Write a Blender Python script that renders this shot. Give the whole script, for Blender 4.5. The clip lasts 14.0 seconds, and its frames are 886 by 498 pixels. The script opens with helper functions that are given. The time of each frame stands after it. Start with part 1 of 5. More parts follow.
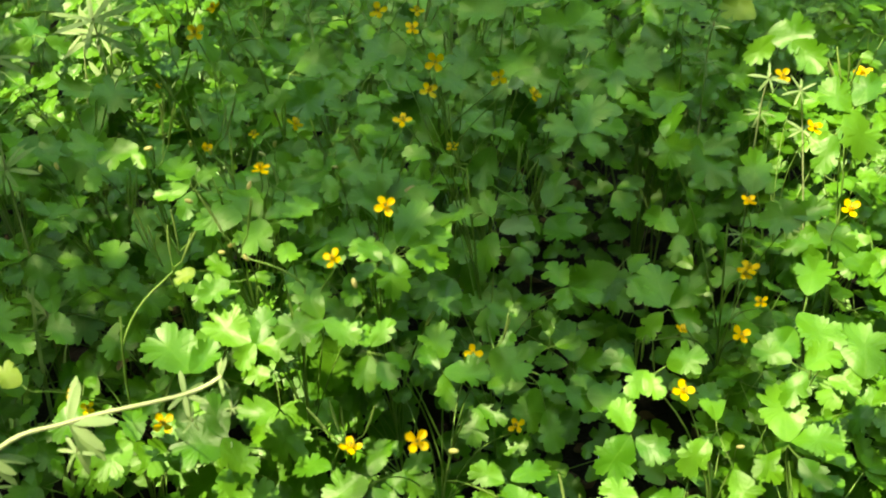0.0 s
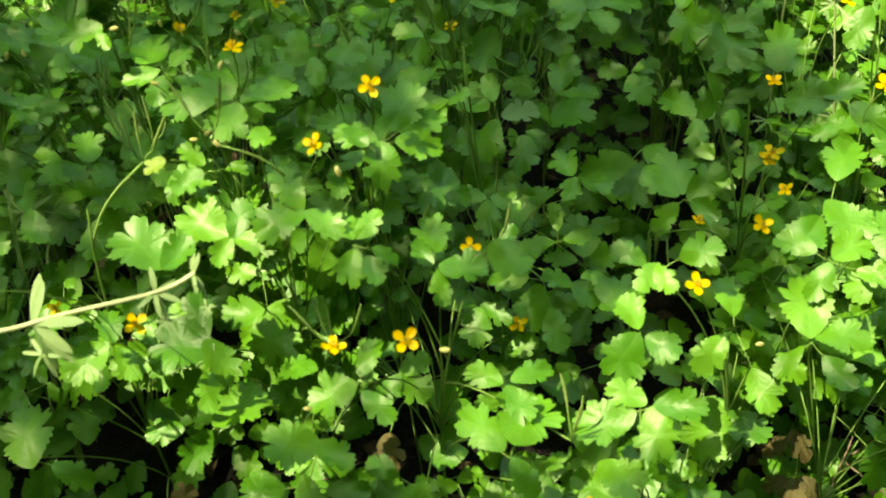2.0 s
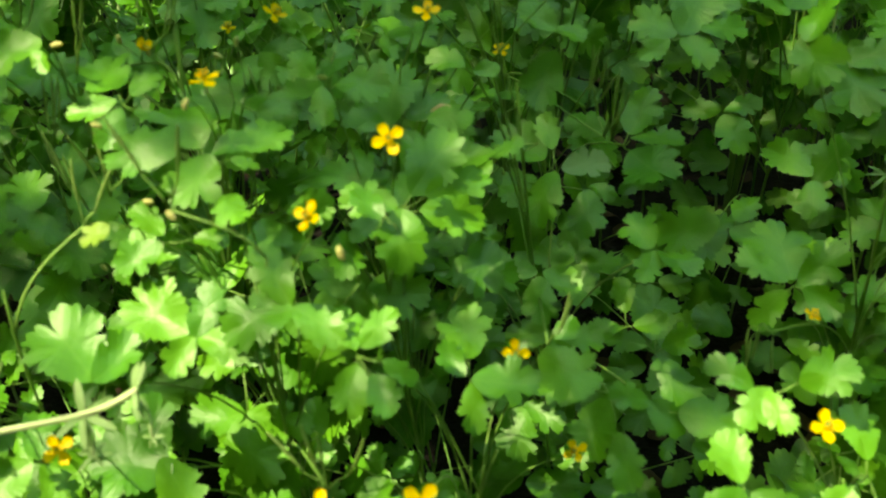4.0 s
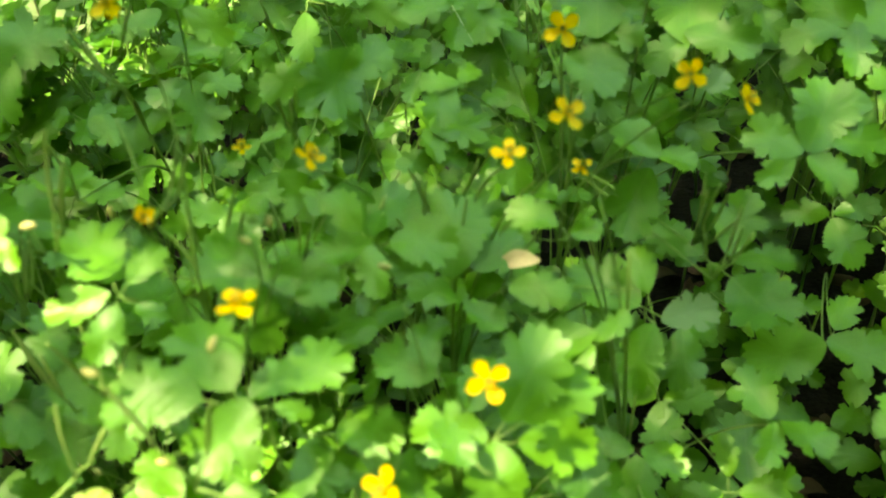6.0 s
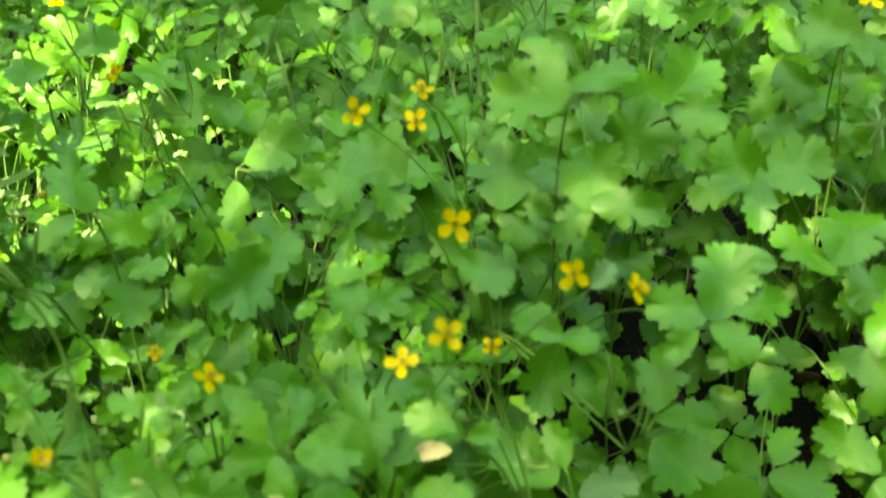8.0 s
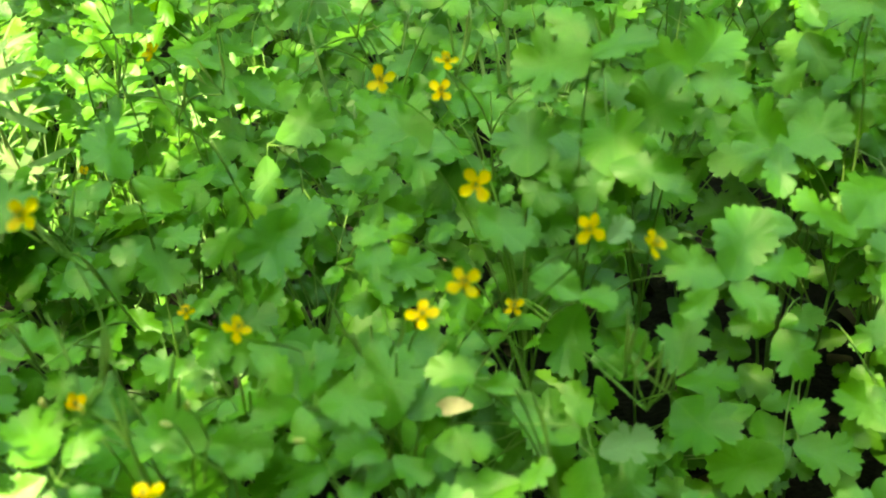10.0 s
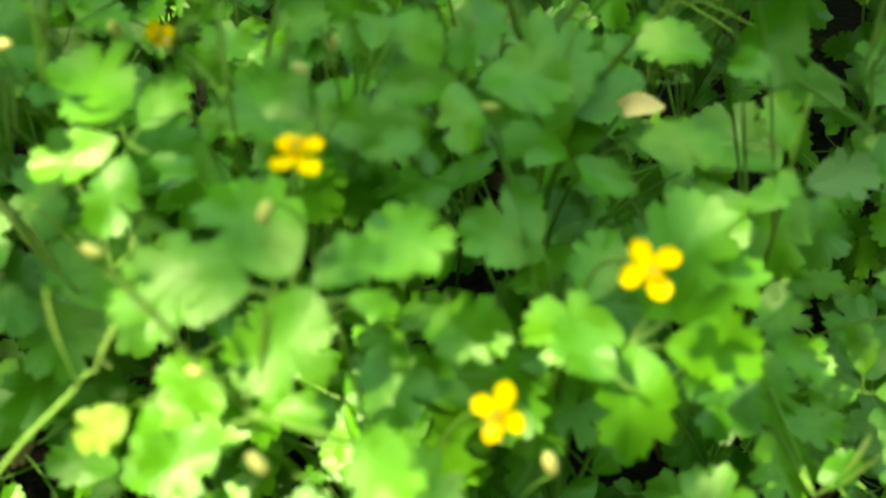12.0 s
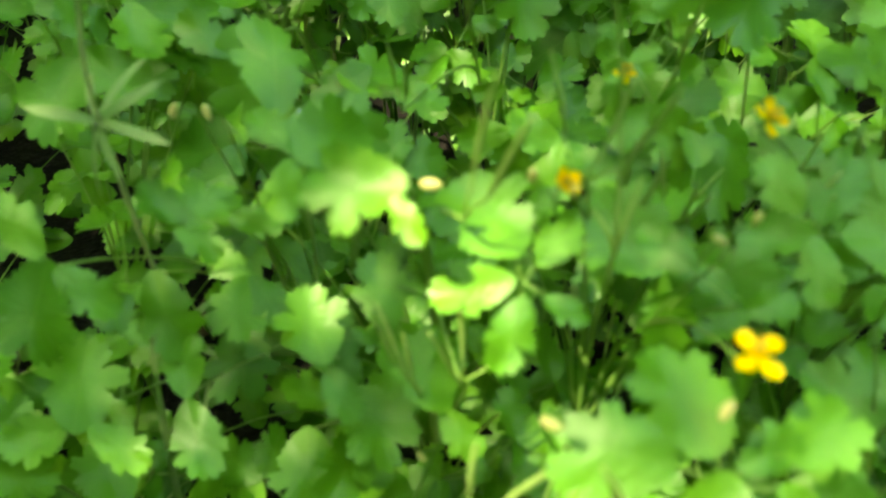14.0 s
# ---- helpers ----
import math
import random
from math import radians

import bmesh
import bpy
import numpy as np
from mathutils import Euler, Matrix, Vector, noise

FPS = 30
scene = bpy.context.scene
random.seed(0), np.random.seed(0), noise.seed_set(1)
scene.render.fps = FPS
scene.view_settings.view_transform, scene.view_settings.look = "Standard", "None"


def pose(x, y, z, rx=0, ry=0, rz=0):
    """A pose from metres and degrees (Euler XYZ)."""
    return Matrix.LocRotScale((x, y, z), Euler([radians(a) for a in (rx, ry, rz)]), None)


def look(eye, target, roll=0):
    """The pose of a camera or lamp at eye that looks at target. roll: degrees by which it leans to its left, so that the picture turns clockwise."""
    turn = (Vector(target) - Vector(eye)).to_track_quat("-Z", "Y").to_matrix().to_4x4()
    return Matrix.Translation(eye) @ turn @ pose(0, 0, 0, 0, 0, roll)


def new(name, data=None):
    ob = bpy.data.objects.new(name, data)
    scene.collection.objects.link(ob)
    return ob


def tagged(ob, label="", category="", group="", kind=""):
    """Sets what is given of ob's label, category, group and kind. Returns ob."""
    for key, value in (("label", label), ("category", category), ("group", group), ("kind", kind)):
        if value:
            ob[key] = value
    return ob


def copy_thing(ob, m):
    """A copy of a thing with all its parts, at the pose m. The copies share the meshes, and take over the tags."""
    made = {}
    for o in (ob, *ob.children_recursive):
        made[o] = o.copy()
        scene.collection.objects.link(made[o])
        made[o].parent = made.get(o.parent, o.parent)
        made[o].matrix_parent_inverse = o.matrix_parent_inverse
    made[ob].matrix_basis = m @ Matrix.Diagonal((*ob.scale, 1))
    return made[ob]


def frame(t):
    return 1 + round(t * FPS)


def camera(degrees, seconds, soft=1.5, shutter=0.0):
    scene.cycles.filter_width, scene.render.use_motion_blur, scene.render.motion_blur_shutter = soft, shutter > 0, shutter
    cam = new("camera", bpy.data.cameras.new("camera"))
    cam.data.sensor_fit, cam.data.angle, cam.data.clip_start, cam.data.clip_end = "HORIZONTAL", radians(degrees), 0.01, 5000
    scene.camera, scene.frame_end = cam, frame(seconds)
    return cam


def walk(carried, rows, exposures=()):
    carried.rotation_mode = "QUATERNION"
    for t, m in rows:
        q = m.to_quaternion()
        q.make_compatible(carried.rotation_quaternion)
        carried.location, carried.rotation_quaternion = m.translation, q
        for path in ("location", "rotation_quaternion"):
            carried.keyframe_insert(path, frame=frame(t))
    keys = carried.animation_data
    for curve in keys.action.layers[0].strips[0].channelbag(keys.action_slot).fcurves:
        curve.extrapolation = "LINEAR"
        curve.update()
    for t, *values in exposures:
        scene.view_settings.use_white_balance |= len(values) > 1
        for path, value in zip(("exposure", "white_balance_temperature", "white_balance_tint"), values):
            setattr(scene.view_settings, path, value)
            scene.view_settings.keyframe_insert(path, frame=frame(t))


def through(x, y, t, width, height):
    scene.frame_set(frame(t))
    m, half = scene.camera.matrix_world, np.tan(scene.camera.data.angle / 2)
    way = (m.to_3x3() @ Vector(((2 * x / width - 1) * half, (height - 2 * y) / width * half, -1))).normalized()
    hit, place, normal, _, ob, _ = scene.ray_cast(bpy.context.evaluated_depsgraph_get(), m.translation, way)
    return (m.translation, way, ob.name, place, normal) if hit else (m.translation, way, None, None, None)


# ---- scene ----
cam = camera(46.1, 14.0, 1.8, 0.3)
PATH = [
    (0, (0.062, 0.013, 1.031), (-0.04, 1.754, 0.052), -3.0),
    (0.5, (0.061, 0.035, 1.004), (-0.078, 1.74, -0.032), -3.9),
    (1, (0.072, 0.055, 0.984), (-0.071, 1.718, -0.119), -4.1),
    (1.5, (0.089, 0.06, 0.97), (-0.075, 1.701, -0.161), -4.6),
    (2, (0.089, 0.071, 0.973), (-0.073, 1.717, -0.151), -4.9),
    (2.2, (0.089, 0.082, 0.968), (-0.065, 1.738, -0.143), -5.0),
    (4.3, (0.057, 0.353, 0.9), (-0.197, 1.973, -0.244), -3.2),
    (4.5, (0.045, 0.378, 0.919), (-0.192, 1.962, -0.279), -1.8),
    (5, (0.043, 0.408, 0.926), (-0.21, 2.001, -0.257), -1.6),
    (5.5, (0.042, 0.484, 0.94), (-0.232, 2.07, -0.248), -4.4),
    (6, (-0.02, 0.531, 0.939), (-0.188, 2.095, -0.295), -3.6),
    (6.5, (0.024, 0.56, 0.941), (-0.263, 2.08, -0.326), -6.6),
    (7, (0.004, 0.566, 0.942), (-0.187, 2.105, -0.32), -5.7),
    (7.5, (0.022, 0.568, 0.96), (-0.147, 2.146, -0.259), -7.1),
    (8, (0.049, 0.577, 1.01), (-0.13, 2.208, -0.133), -7.5),
    (8.2, (0.042, 0.571, 1.035), (-0.111, 2.216, -0.092), -6.7),
    (10.3, (0.07, 0.548, 0.97), (-0.24, 2.171, -0.157), -10.3),
    (10.5, (0.093, 0.571, 0.938), (-0.327, 2.115, -0.261), -12.5),
    (11, (0.053, 0.581, 0.915), (-0.353, 2.065, -0.362), -10.9),
    (11.5, (-0.011, 0.601, 0.863), (-0.314, 2.087, -0.441), -8.0),
    (12, (-0.077, 0.631, 0.848), (-0.25, 2.015, -0.585), -3.5),
    (12.5, (-0.119, 0.633, 0.83), (-0.264, 2.06, -0.564), -0.8),
    (13, (-0.141, 0.636, 0.833), (-0.37, 2.068, -0.544), -1.4),
    (13.5, (-0.161, 0.636, 0.84), (-0.524, 2.092, -0.483), -0.4),
    (14, (-0.205, 0.653, 0.905), (-0.517, 1.995, -0.545), -1.3),
]
cam.data.dof.use_dof, cam.data.dof.focus_distance, cam.data.dof.aperture_fstop = True, 1.38, 8.8
EXPOSURES = [(0, 3.15, 8400, 9), (2.2, 3.15, 8400, 8), (4.3, 3.15, 8600, -2), (5, 3.45, 8600, 4), (5.6, 3.95, 8600, 12), (6.5, 3.85, 8600, 6), (7, 3.8, 8600, 6), (7.5, 3.75, 8600, 3), (8.2, 4.2, 8600, 3), (10.3, 4.05, 8800, -5), (11.5, 3.8, 8800, -7), (12.5, 3.7, 8800, -6), (13, 3.95, 8600, 3), (14, 4, 8600, 3)]
walk(cam, [(t, look(eye, target, roll)) for t, eye, target, roll in PATH], EXPOSURES)

# ---- light ----
SUN_WAY = Vector((-0.42, -0.30, 0.86)).normalized()
world = bpy.data.worlds.new("sky")
scene.world = world
world.use_nodes = True
sky = world.node_tree.nodes.new("ShaderNodeTexSky")
sky.sky_type, sky.sun_disc = "NISHITA", False
sky.sun_elevation = math.asin(SUN_WAY.z)
sky.sun_rotation = math.atan2(SUN_WAY.x, SUN_WAY.y)
sky.dust_density, sky.ozone_density = 1.5, 1.0
back = world.node_tree.nodes["Background"]
back.inputs["Strength"].default_value = 0.145
world.node_tree.links.new(sky.outputs[0], back.inputs[0])
sun = new("sun", bpy.data.lights.new("sun", "SUN"))
sun.data.energy, sun.data.angle, sun.data.color = 1.35, radians(0.53), (1.0, 0.95, 0.87)
sun.matrix_world = look((0, 0, 0), -SUN_WAY)


# ---- materials ----
def nodes_of(name):
    mat = bpy.data.materials.new(name)
    mat.use_nodes = True
    return mat, mat.node_tree.nodes, mat.node_tree.links, mat.node_tree.nodes["Principled BSDF"]


def math_node(nodes, links, op, a, b=None, c=None):
    n = nodes.new("ShaderNodeMath")
    n.operation = op
    for slot, value in zip(n.inputs, (a, b, c)):
        if value is None:
            continue
        if isinstance(value, (int, float)):
            slot.default_value = value
        else:
            links.new(value, slot)
    return n.outputs[0]


def mixed(nodes, links, factor, a, b, blend="MIX"):
    n = nodes.new("ShaderNodeMix")
    n.data_type, n.blend_type = "RGBA", blend
    for slot, value in ((n.inputs[0], factor), (n.inputs[6], a), (n.inputs[7], b)):
        if isinstance(value, (int, float)):
            slot.default_value = value
        elif isinstance(value, tuple):
            slot.default_value = (*value, 1)
        else:
            links.new(value, slot)
    return n.outputs[2]


def leaf_material(name, low, high, vein, through_colour, through=0.38, rough=0.5, veined=True, gloss=0.35, islands=False):
    """A thin leaf: low to high by the object's own chance, veins along its UV, light shining through it."""
    mat, nodes, links, bsdf = nodes_of(name)
    info = nodes.new("ShaderNodeObjectInfo")
    geo = nodes.new("ShaderNodeNewGeometry")
    coarse = nodes.new("ShaderNodeTexNoise")
    coarse.inputs["Scale"].default_value, coarse.inputs["Detail"].default_value = 95, 4
    links.new(geo.outputs["Position"], coarse.inputs["Vector"])
    fine = nodes.new("ShaderNodeTexNoise")
    fine.inputs["Scale"].default_value, fine.inputs["Detail"].default_value = 420, 4
    links.new(geo.outputs["Position"], fine.inputs["Vector"])
    t = math_node(nodes, links, "MULTIPLY_ADD", coarse.outputs[0], 0.55, -0.28)
    t = math_node(nodes, links, "ADD", t, geo.outputs["Random Per Island"] if islands else info.outputs["Random"])
    t = math_node(nodes, links, "MULTIPLY_ADD", fine.outputs[0], 0.3, t)
    t.node.use_clamp = True
    colour = mixed(nodes, links, t, low, high)
    height = fine.outputs[0]
    if veined:
        uv = nodes.new("ShaderNodeUVMap")
        split = nodes.new("ShaderNodeSeparateXYZ")
        links.new(uv.outputs[0], split.inputs[0])
        side = math_node(nodes, links, "ABSOLUTE", split.outputs[1])
        mid = math_node(nodes, links, "LESS_THAN", side, 0.012)
        slope = math_node(nodes, links, "MULTIPLY", side, 1.15)
        run = math_node(nodes, links, "SUBTRACT", split.outputs[0], slope)
        saw = math_node(nodes, links, "FRACT", math_node(nodes, links, "MULTIPLY", run, 6.5))
        ridge = math_node(nodes, links, "ABSOLUTE", math_node(nodes, links, "SUBTRACT", saw, 0.5))
        thin = math_node(nodes, links, "GREATER_THAN", ridge, 0.462)
        lines = math_node(nodes, links, "MAXIMUM", mid, math_node(nodes, links, "MULTIPLY", thin, 0.35))
        colour = mixed(nodes, links, math_node(nodes, links, "MULTIPLY", lines, 0.14), colour, vein)
        quilt = math_node(nodes, links, "MULTIPLY", math_node(nodes, links, "MULTIPLY", ridge, ridge), -0.55)
        height = math_node(nodes, links, "MULTIPLY_ADD", coarse.outputs[0], 0.9, quilt)
        height = math_node(nodes, links, "MULTIPLY_ADD", fine.outputs[0], 0.3, height)
    links.new(colour, bsdf.inputs["Base Color"])
    bsdf.inputs["Roughness"].default_value = rough
    bsdf.inputs["Specular IOR Level"].default_value = gloss
    # The reflection's colour is tinted to mute blue skylight on the leaves.
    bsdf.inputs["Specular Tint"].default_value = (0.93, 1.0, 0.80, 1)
    bump = nodes.new("ShaderNodeBump")
    bump.inputs["Strength"].default_value, bump.inputs["Distance"].default_value = 0.34, 0.0018
    links.new(height, bump.inputs["Height"])
    links.new(bump.outputs[0], bsdf.inputs["Normal"])
    glow = nodes.new("ShaderNodeBsdfTranslucent")
    links.new(mixed(nodes, links, 0.75, colour, through_colour), glow.inputs["Color"])
    mix = nodes.new("ShaderNodeMixShader")
    mix.inputs[0].default_value = through
    links.new(bsdf.outputs[0], mix.inputs[1])
    links.new(glow.outputs[0], mix.inputs[2])
    links.new(mix.outputs[0], nodes["Material Output"].inputs["Surface"])
    return mat


def plain_material(name, low, high, scale, rough=0.8, bump_by=0.4, distance=0.004):
    mat, nodes, links, bsdf = nodes_of(name)
    geo = nodes.new("ShaderNodeNewGeometry")
    a = nodes.new("ShaderNodeTexNoise")
    a.inputs["Scale"].default_value, a.inputs["Detail"].default_value = scale, 6
    b = nodes.new("ShaderNodeTexNoise")
    b.inputs["Scale"].default_value, b.inputs["Detail"].default_value = scale * 9, 4
    for n in (a, b):
        links.new(geo.outputs["Position"], n.inputs["Vector"])
    t = math_node(nodes, links, "MULTIPLY_ADD", a.outputs[0], 1.3, -0.4)
    t = math_node(nodes, links, "MULTIPLY_ADD", b.outputs[0], 0.5, t)
    t.node.use_clamp = True
    links.new(mixed(nodes, links, t, low, high), bsdf.inputs["Base Color"])
    bsdf.inputs["Roughness"].default_value = rough
    bsdf.inputs["Specular IOR Level"].default_value = 0.145
    bump = nodes.new("ShaderNodeBump")
    bump.inputs["Strength"].default_value, bump.inputs["Distance"].default_value = bump_by, distance
    links.new(t, bump.inputs["Height"])
    links.new(bump.outputs[0], bsdf.inputs["Normal"])
    return mat


GREENS = ((0.027, 0.138, 0.004), (0.088, 0.262, 0.012), (0.17, 0.33, 0.05), (0.18, 0.45, 0.010))
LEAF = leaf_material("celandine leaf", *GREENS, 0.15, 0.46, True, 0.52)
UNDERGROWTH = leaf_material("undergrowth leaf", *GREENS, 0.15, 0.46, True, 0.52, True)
# Pale undersides; on two bracts the paleness stands in for sunlight.
PALE = leaf_material("underside or sunlit leaf", (0.13, 0.25, 0.08), (0.19, 0.31, 0.12), (0.28, 0.36, 0.18), (0.22, 0.38, 0.06), 0.3, 0.6)
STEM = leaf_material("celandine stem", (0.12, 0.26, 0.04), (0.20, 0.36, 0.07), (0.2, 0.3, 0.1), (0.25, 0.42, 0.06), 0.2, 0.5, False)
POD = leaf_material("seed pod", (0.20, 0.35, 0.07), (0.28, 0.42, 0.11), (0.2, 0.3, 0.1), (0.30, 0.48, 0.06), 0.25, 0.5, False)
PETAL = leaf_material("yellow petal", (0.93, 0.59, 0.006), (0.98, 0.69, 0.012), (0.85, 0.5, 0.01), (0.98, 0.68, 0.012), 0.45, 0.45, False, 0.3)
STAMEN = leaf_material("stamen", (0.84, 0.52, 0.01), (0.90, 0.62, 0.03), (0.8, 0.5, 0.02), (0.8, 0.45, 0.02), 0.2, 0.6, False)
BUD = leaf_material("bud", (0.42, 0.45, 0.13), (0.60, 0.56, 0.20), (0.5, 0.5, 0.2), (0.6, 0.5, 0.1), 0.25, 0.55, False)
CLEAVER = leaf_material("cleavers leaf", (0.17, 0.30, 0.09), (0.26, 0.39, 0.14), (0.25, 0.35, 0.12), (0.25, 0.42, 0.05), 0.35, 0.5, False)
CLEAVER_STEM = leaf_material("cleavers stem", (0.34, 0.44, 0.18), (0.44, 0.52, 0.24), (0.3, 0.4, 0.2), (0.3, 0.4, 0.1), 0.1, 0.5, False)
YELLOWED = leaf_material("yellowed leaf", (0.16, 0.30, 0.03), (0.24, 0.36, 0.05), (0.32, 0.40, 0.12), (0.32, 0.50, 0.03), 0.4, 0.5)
# Withered brown, darkened further in place of shade that misses these leaflets.
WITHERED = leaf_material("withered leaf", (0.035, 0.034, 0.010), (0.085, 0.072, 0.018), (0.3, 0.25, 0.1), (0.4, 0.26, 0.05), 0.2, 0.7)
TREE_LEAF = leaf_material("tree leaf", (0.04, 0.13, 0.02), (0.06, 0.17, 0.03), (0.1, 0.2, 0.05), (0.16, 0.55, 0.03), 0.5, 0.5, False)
DEAD = plain_material("dead leaf", (0.34, 0.27, 0.11), (0.54, 0.47, 0.23), 90, 0.8, 0.5, 0.002)
LITTER = plain_material("leaf litter", (0.030, 0.022, 0.012), (0.10, 0.070, 0.035), 40, 0.9)
# Soil kept near black, so colour deepens the shade in the gaps.
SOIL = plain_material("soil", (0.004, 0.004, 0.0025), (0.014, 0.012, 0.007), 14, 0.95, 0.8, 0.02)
BARK = plain_material("bark", (0.05, 0.04, 0.03), (0.16, 0.13, 0.10), 12, 0.9, 0.8, 0.02)
UNSEEN_WOODS = plain_material("woods", (0.020, 0.050, 0.008), (0.090, 0.180, 0.030), 1.4, 0.9, 1.0, 0.2)
TWIG = plain_material("dry stem", (0.14, 0.10, 0.06), (0.30, 0.24, 0.15), 60, 0.85)


DEW, dew_nodes, dew_links, dew_bsdf = nodes_of("dew")
dew_bsdf.inputs["Base Color"].default_value = (1, 1, 1, 1)
dew_bsdf.inputs["Roughness"].default_value, dew_bsdf.inputs["IOR"].default_value = 0.03, 1.33
dew_bsdf.inputs["Transmission Weight"].default_value = 1.0


# ---- mesh helpers ----
def mesh_of(name, bm, material, smooth=True):
    data = bpy.data.meshes.new(name)
    bm.to_mesh(data)
    bm.free()
    for face in data.polygons:
        face.use_smooth = smooth
    data.materials.append(material)
    return data


def part(name, bm, material, parent, label=""):
    """One mesh object under a thing or under a part."""
    ob = new(name, mesh_of(name, bm, material))
    ob.parent = parent
    return tagged(ob, label)


def piece(name, data, parent, m, label=""):
    """A part that shares its mesh with alike parts."""
    ob = new(name, data)
    ob.parent = parent
    ob.matrix_basis = m
    return tagged(ob, label)


def curve_points(a, b, c, d, n):
    """n + 1 points on the curve from a to d that leaves towards b and arrives from c."""
    out = []
    for i in range(n + 1):
        t = i / n
        out.append(a * (1 - t) ** 3 + b * 3 * t * (1 - t) ** 2 + c * 3 * t * t * (1 - t) + d * t ** 3)
    return out


def tube(bm, points, r0, r1, sides=5, cap=True):
    rings = []
    for i, p in enumerate(points):
        way = (points[min(i + 1, len(points) - 1)] - points[max(i - 1, 0)]).normalized()
        across = way.cross(Vector((0.31, 0.93, 0.2))).normalized()
        other = way.cross(across)
        r = r0 + (r1 - r0) * i / (len(points) - 1)
        rings.append([bm.verts.new(p + (across * math.cos(a) + other * math.sin(a)) * r)
                      for a in (2 * math.pi * k / sides for k in range(sides))])
    for one, two in zip(rings, rings[1:]):
        for k in range(sides):
            bm.faces.new((one[k], one[(k + 1) % sides], two[(k + 1) % sides], two[k]))
    if cap:
        bm.faces.new(rings[-1])
        bm.faces.new(rings[0][::-1])
    return bm


def axes(normal, way, at):
    """A pose with x along way and z along normal."""
    z = Vector(normal).normalized()
    x = Vector(way)
    x = (x - z * x.dot(z)).normalized()
    y = z.cross(x)
    m = Matrix((x, y, z)).transposed().to_4x4()
    m.translation = at
    return m


# ---- leaf and flower shapes ----
def leaflet_bm(rng, half, cuts, teeth, tooth, fold, droop, samples=116, rings=(0.56, 1.0), centre_at=0.52):
    """A leaflet from x = 0 to x = 1, as wide as twice half: a wedge at its foot and round at its tip, with cuts between its lobes
    (degrees from the tip, depth, width) and scalloped along the edge, folded along its midrib and drooping to the tip."""
    bm = bmesh.new()
    uv = bm.loops.layers.uv.new("UVMap")
    lean = rng.uniform(-0.12, 0.12)
    phase, phase2 = rng.uniform(0, 6), rng.uniform(0, 6)
    notches = [(radians(at + rng.uniform(-6, 6)), depth * rng.uniform(0.75, 1.25), width) for at, depth, width in cuts]

    def whole(a):
        """The edge with no cuts or teeth, from the middle along the angle a."""
        low, high = 0.0, 0.7
        for _ in range(18):
            r = (low + high) / 2
            x, y = centre_at + r * math.cos(a), abs(r * math.sin(a))
            if x <= 0 or x >= 1:
                inside = False
            elif x > centre_at:
                inside = (y / half) ** 2.3 + ((x - centre_at) / (1 - centre_at)) ** 2.3 < 1
            else:
                inside = y < half * (x / centre_at) ** 0.62
            low, high = (r, high) if inside else (low, r)
        return low

    def edge(a):
        r = whole(a)
        for at, depth, width in notches:
            off = abs((a - at + math.pi) % (2 * math.pi) - math.pi) / width
            r *= 1 - depth * math.exp(-off ** 1.4)
        calm = min(1, max(0, 2.75 - abs(a)) / 0.5)
        return r * (1 - tooth * calm * (1 - abs(math.sin(a * teeth / 2 + 0.5 * math.sin(2 * a + phase))) ** 0.8))

    def place(x, y):
        z = fold * (abs(y) - 0.8 * y * y) - droop * max(0, x) ** 2
        z += 0.046 * math.sin(4.6 * x + 5.5 * y + phase) + 0.038 * math.sin(8.5 * y - 4 * x + phase2)
        return Vector((x, y + lean * x * x, z))

    rows = []
    centre = bm.verts.new(place(centre_at, 0))
    for f in rings:
        row = []
        for k in range(samples):
            a = -math.pi + 2 * math.pi * (k + 0.5) / samples
            r = edge(a) * f if f > 0.6 else 0.6 * edge(a) * f + 0.4 * f * 0.34
            row.append(bm.verts.new(place(centre_at + r * math.cos(a), r * math.sin(a))))
        rows.append(row)
    for k in range(samples):
        j = (k + 1) % samples
        bm.faces.new((centre, rows[0][k], rows[0][j]))
        for one, two in zip(rows, rows[1:]):
            bm.faces.new((one[k], two[k], two[j], one[j]))
    for face in bm.faces:
        for loop in face.loops:
            loop[uv].uv = (loop.vert.co.x, loop.vert.co.y)
    return bm


shape = random.Random(11)
# cuts: degrees from the tip, depth as a share, width in radians
END_THREE = [(36, 0.30, 0.10), (-36, 0.30, 0.10), (82, 0.46, 0.15), (-82, 0.46, 0.15)]
END_CLEFT = [(0, 0.52, 0.09), (56, 0.36, 0.13), (-56, 0.36, 0.13), (102, 0.30, 0.13), (-102, 0.30, 0.13)]
END_DEEP = [(46, 0.54, 0.14), (-46, 0.54, 0.14), (98, 0.42, 0.14), (-98, 0.42, 0.14)]
SIDE_ONE = [(58, 0.56, 0.14), (-44, 0.34, 0.12), (-92, 0.42, 0.14), (110, 0.2, 0.12)]
SIDE_TWO = [(50, 0.46, 0.13), (-56, 0.52, 0.14), (104, 0.30, 0.13), (-108, 0.28, 0.13)]
SIDE_LONG = [(34, 0.28, 0.10), (-40, 0.34, 0.11), (80, 0.44, 0.14), (-84, 0.38, 0.14)]
BLUNT = [(40, 0.24, 0.10), (-48, 0.28, 0.12), (94, 0.24, 0.12), (-100, 0.2, 0.12)]
ENDS, SIDES = (END_THREE, END_CLEFT, END_DEEP), (SIDE_ONE, SIDE_TWO, SIDE_LONG)


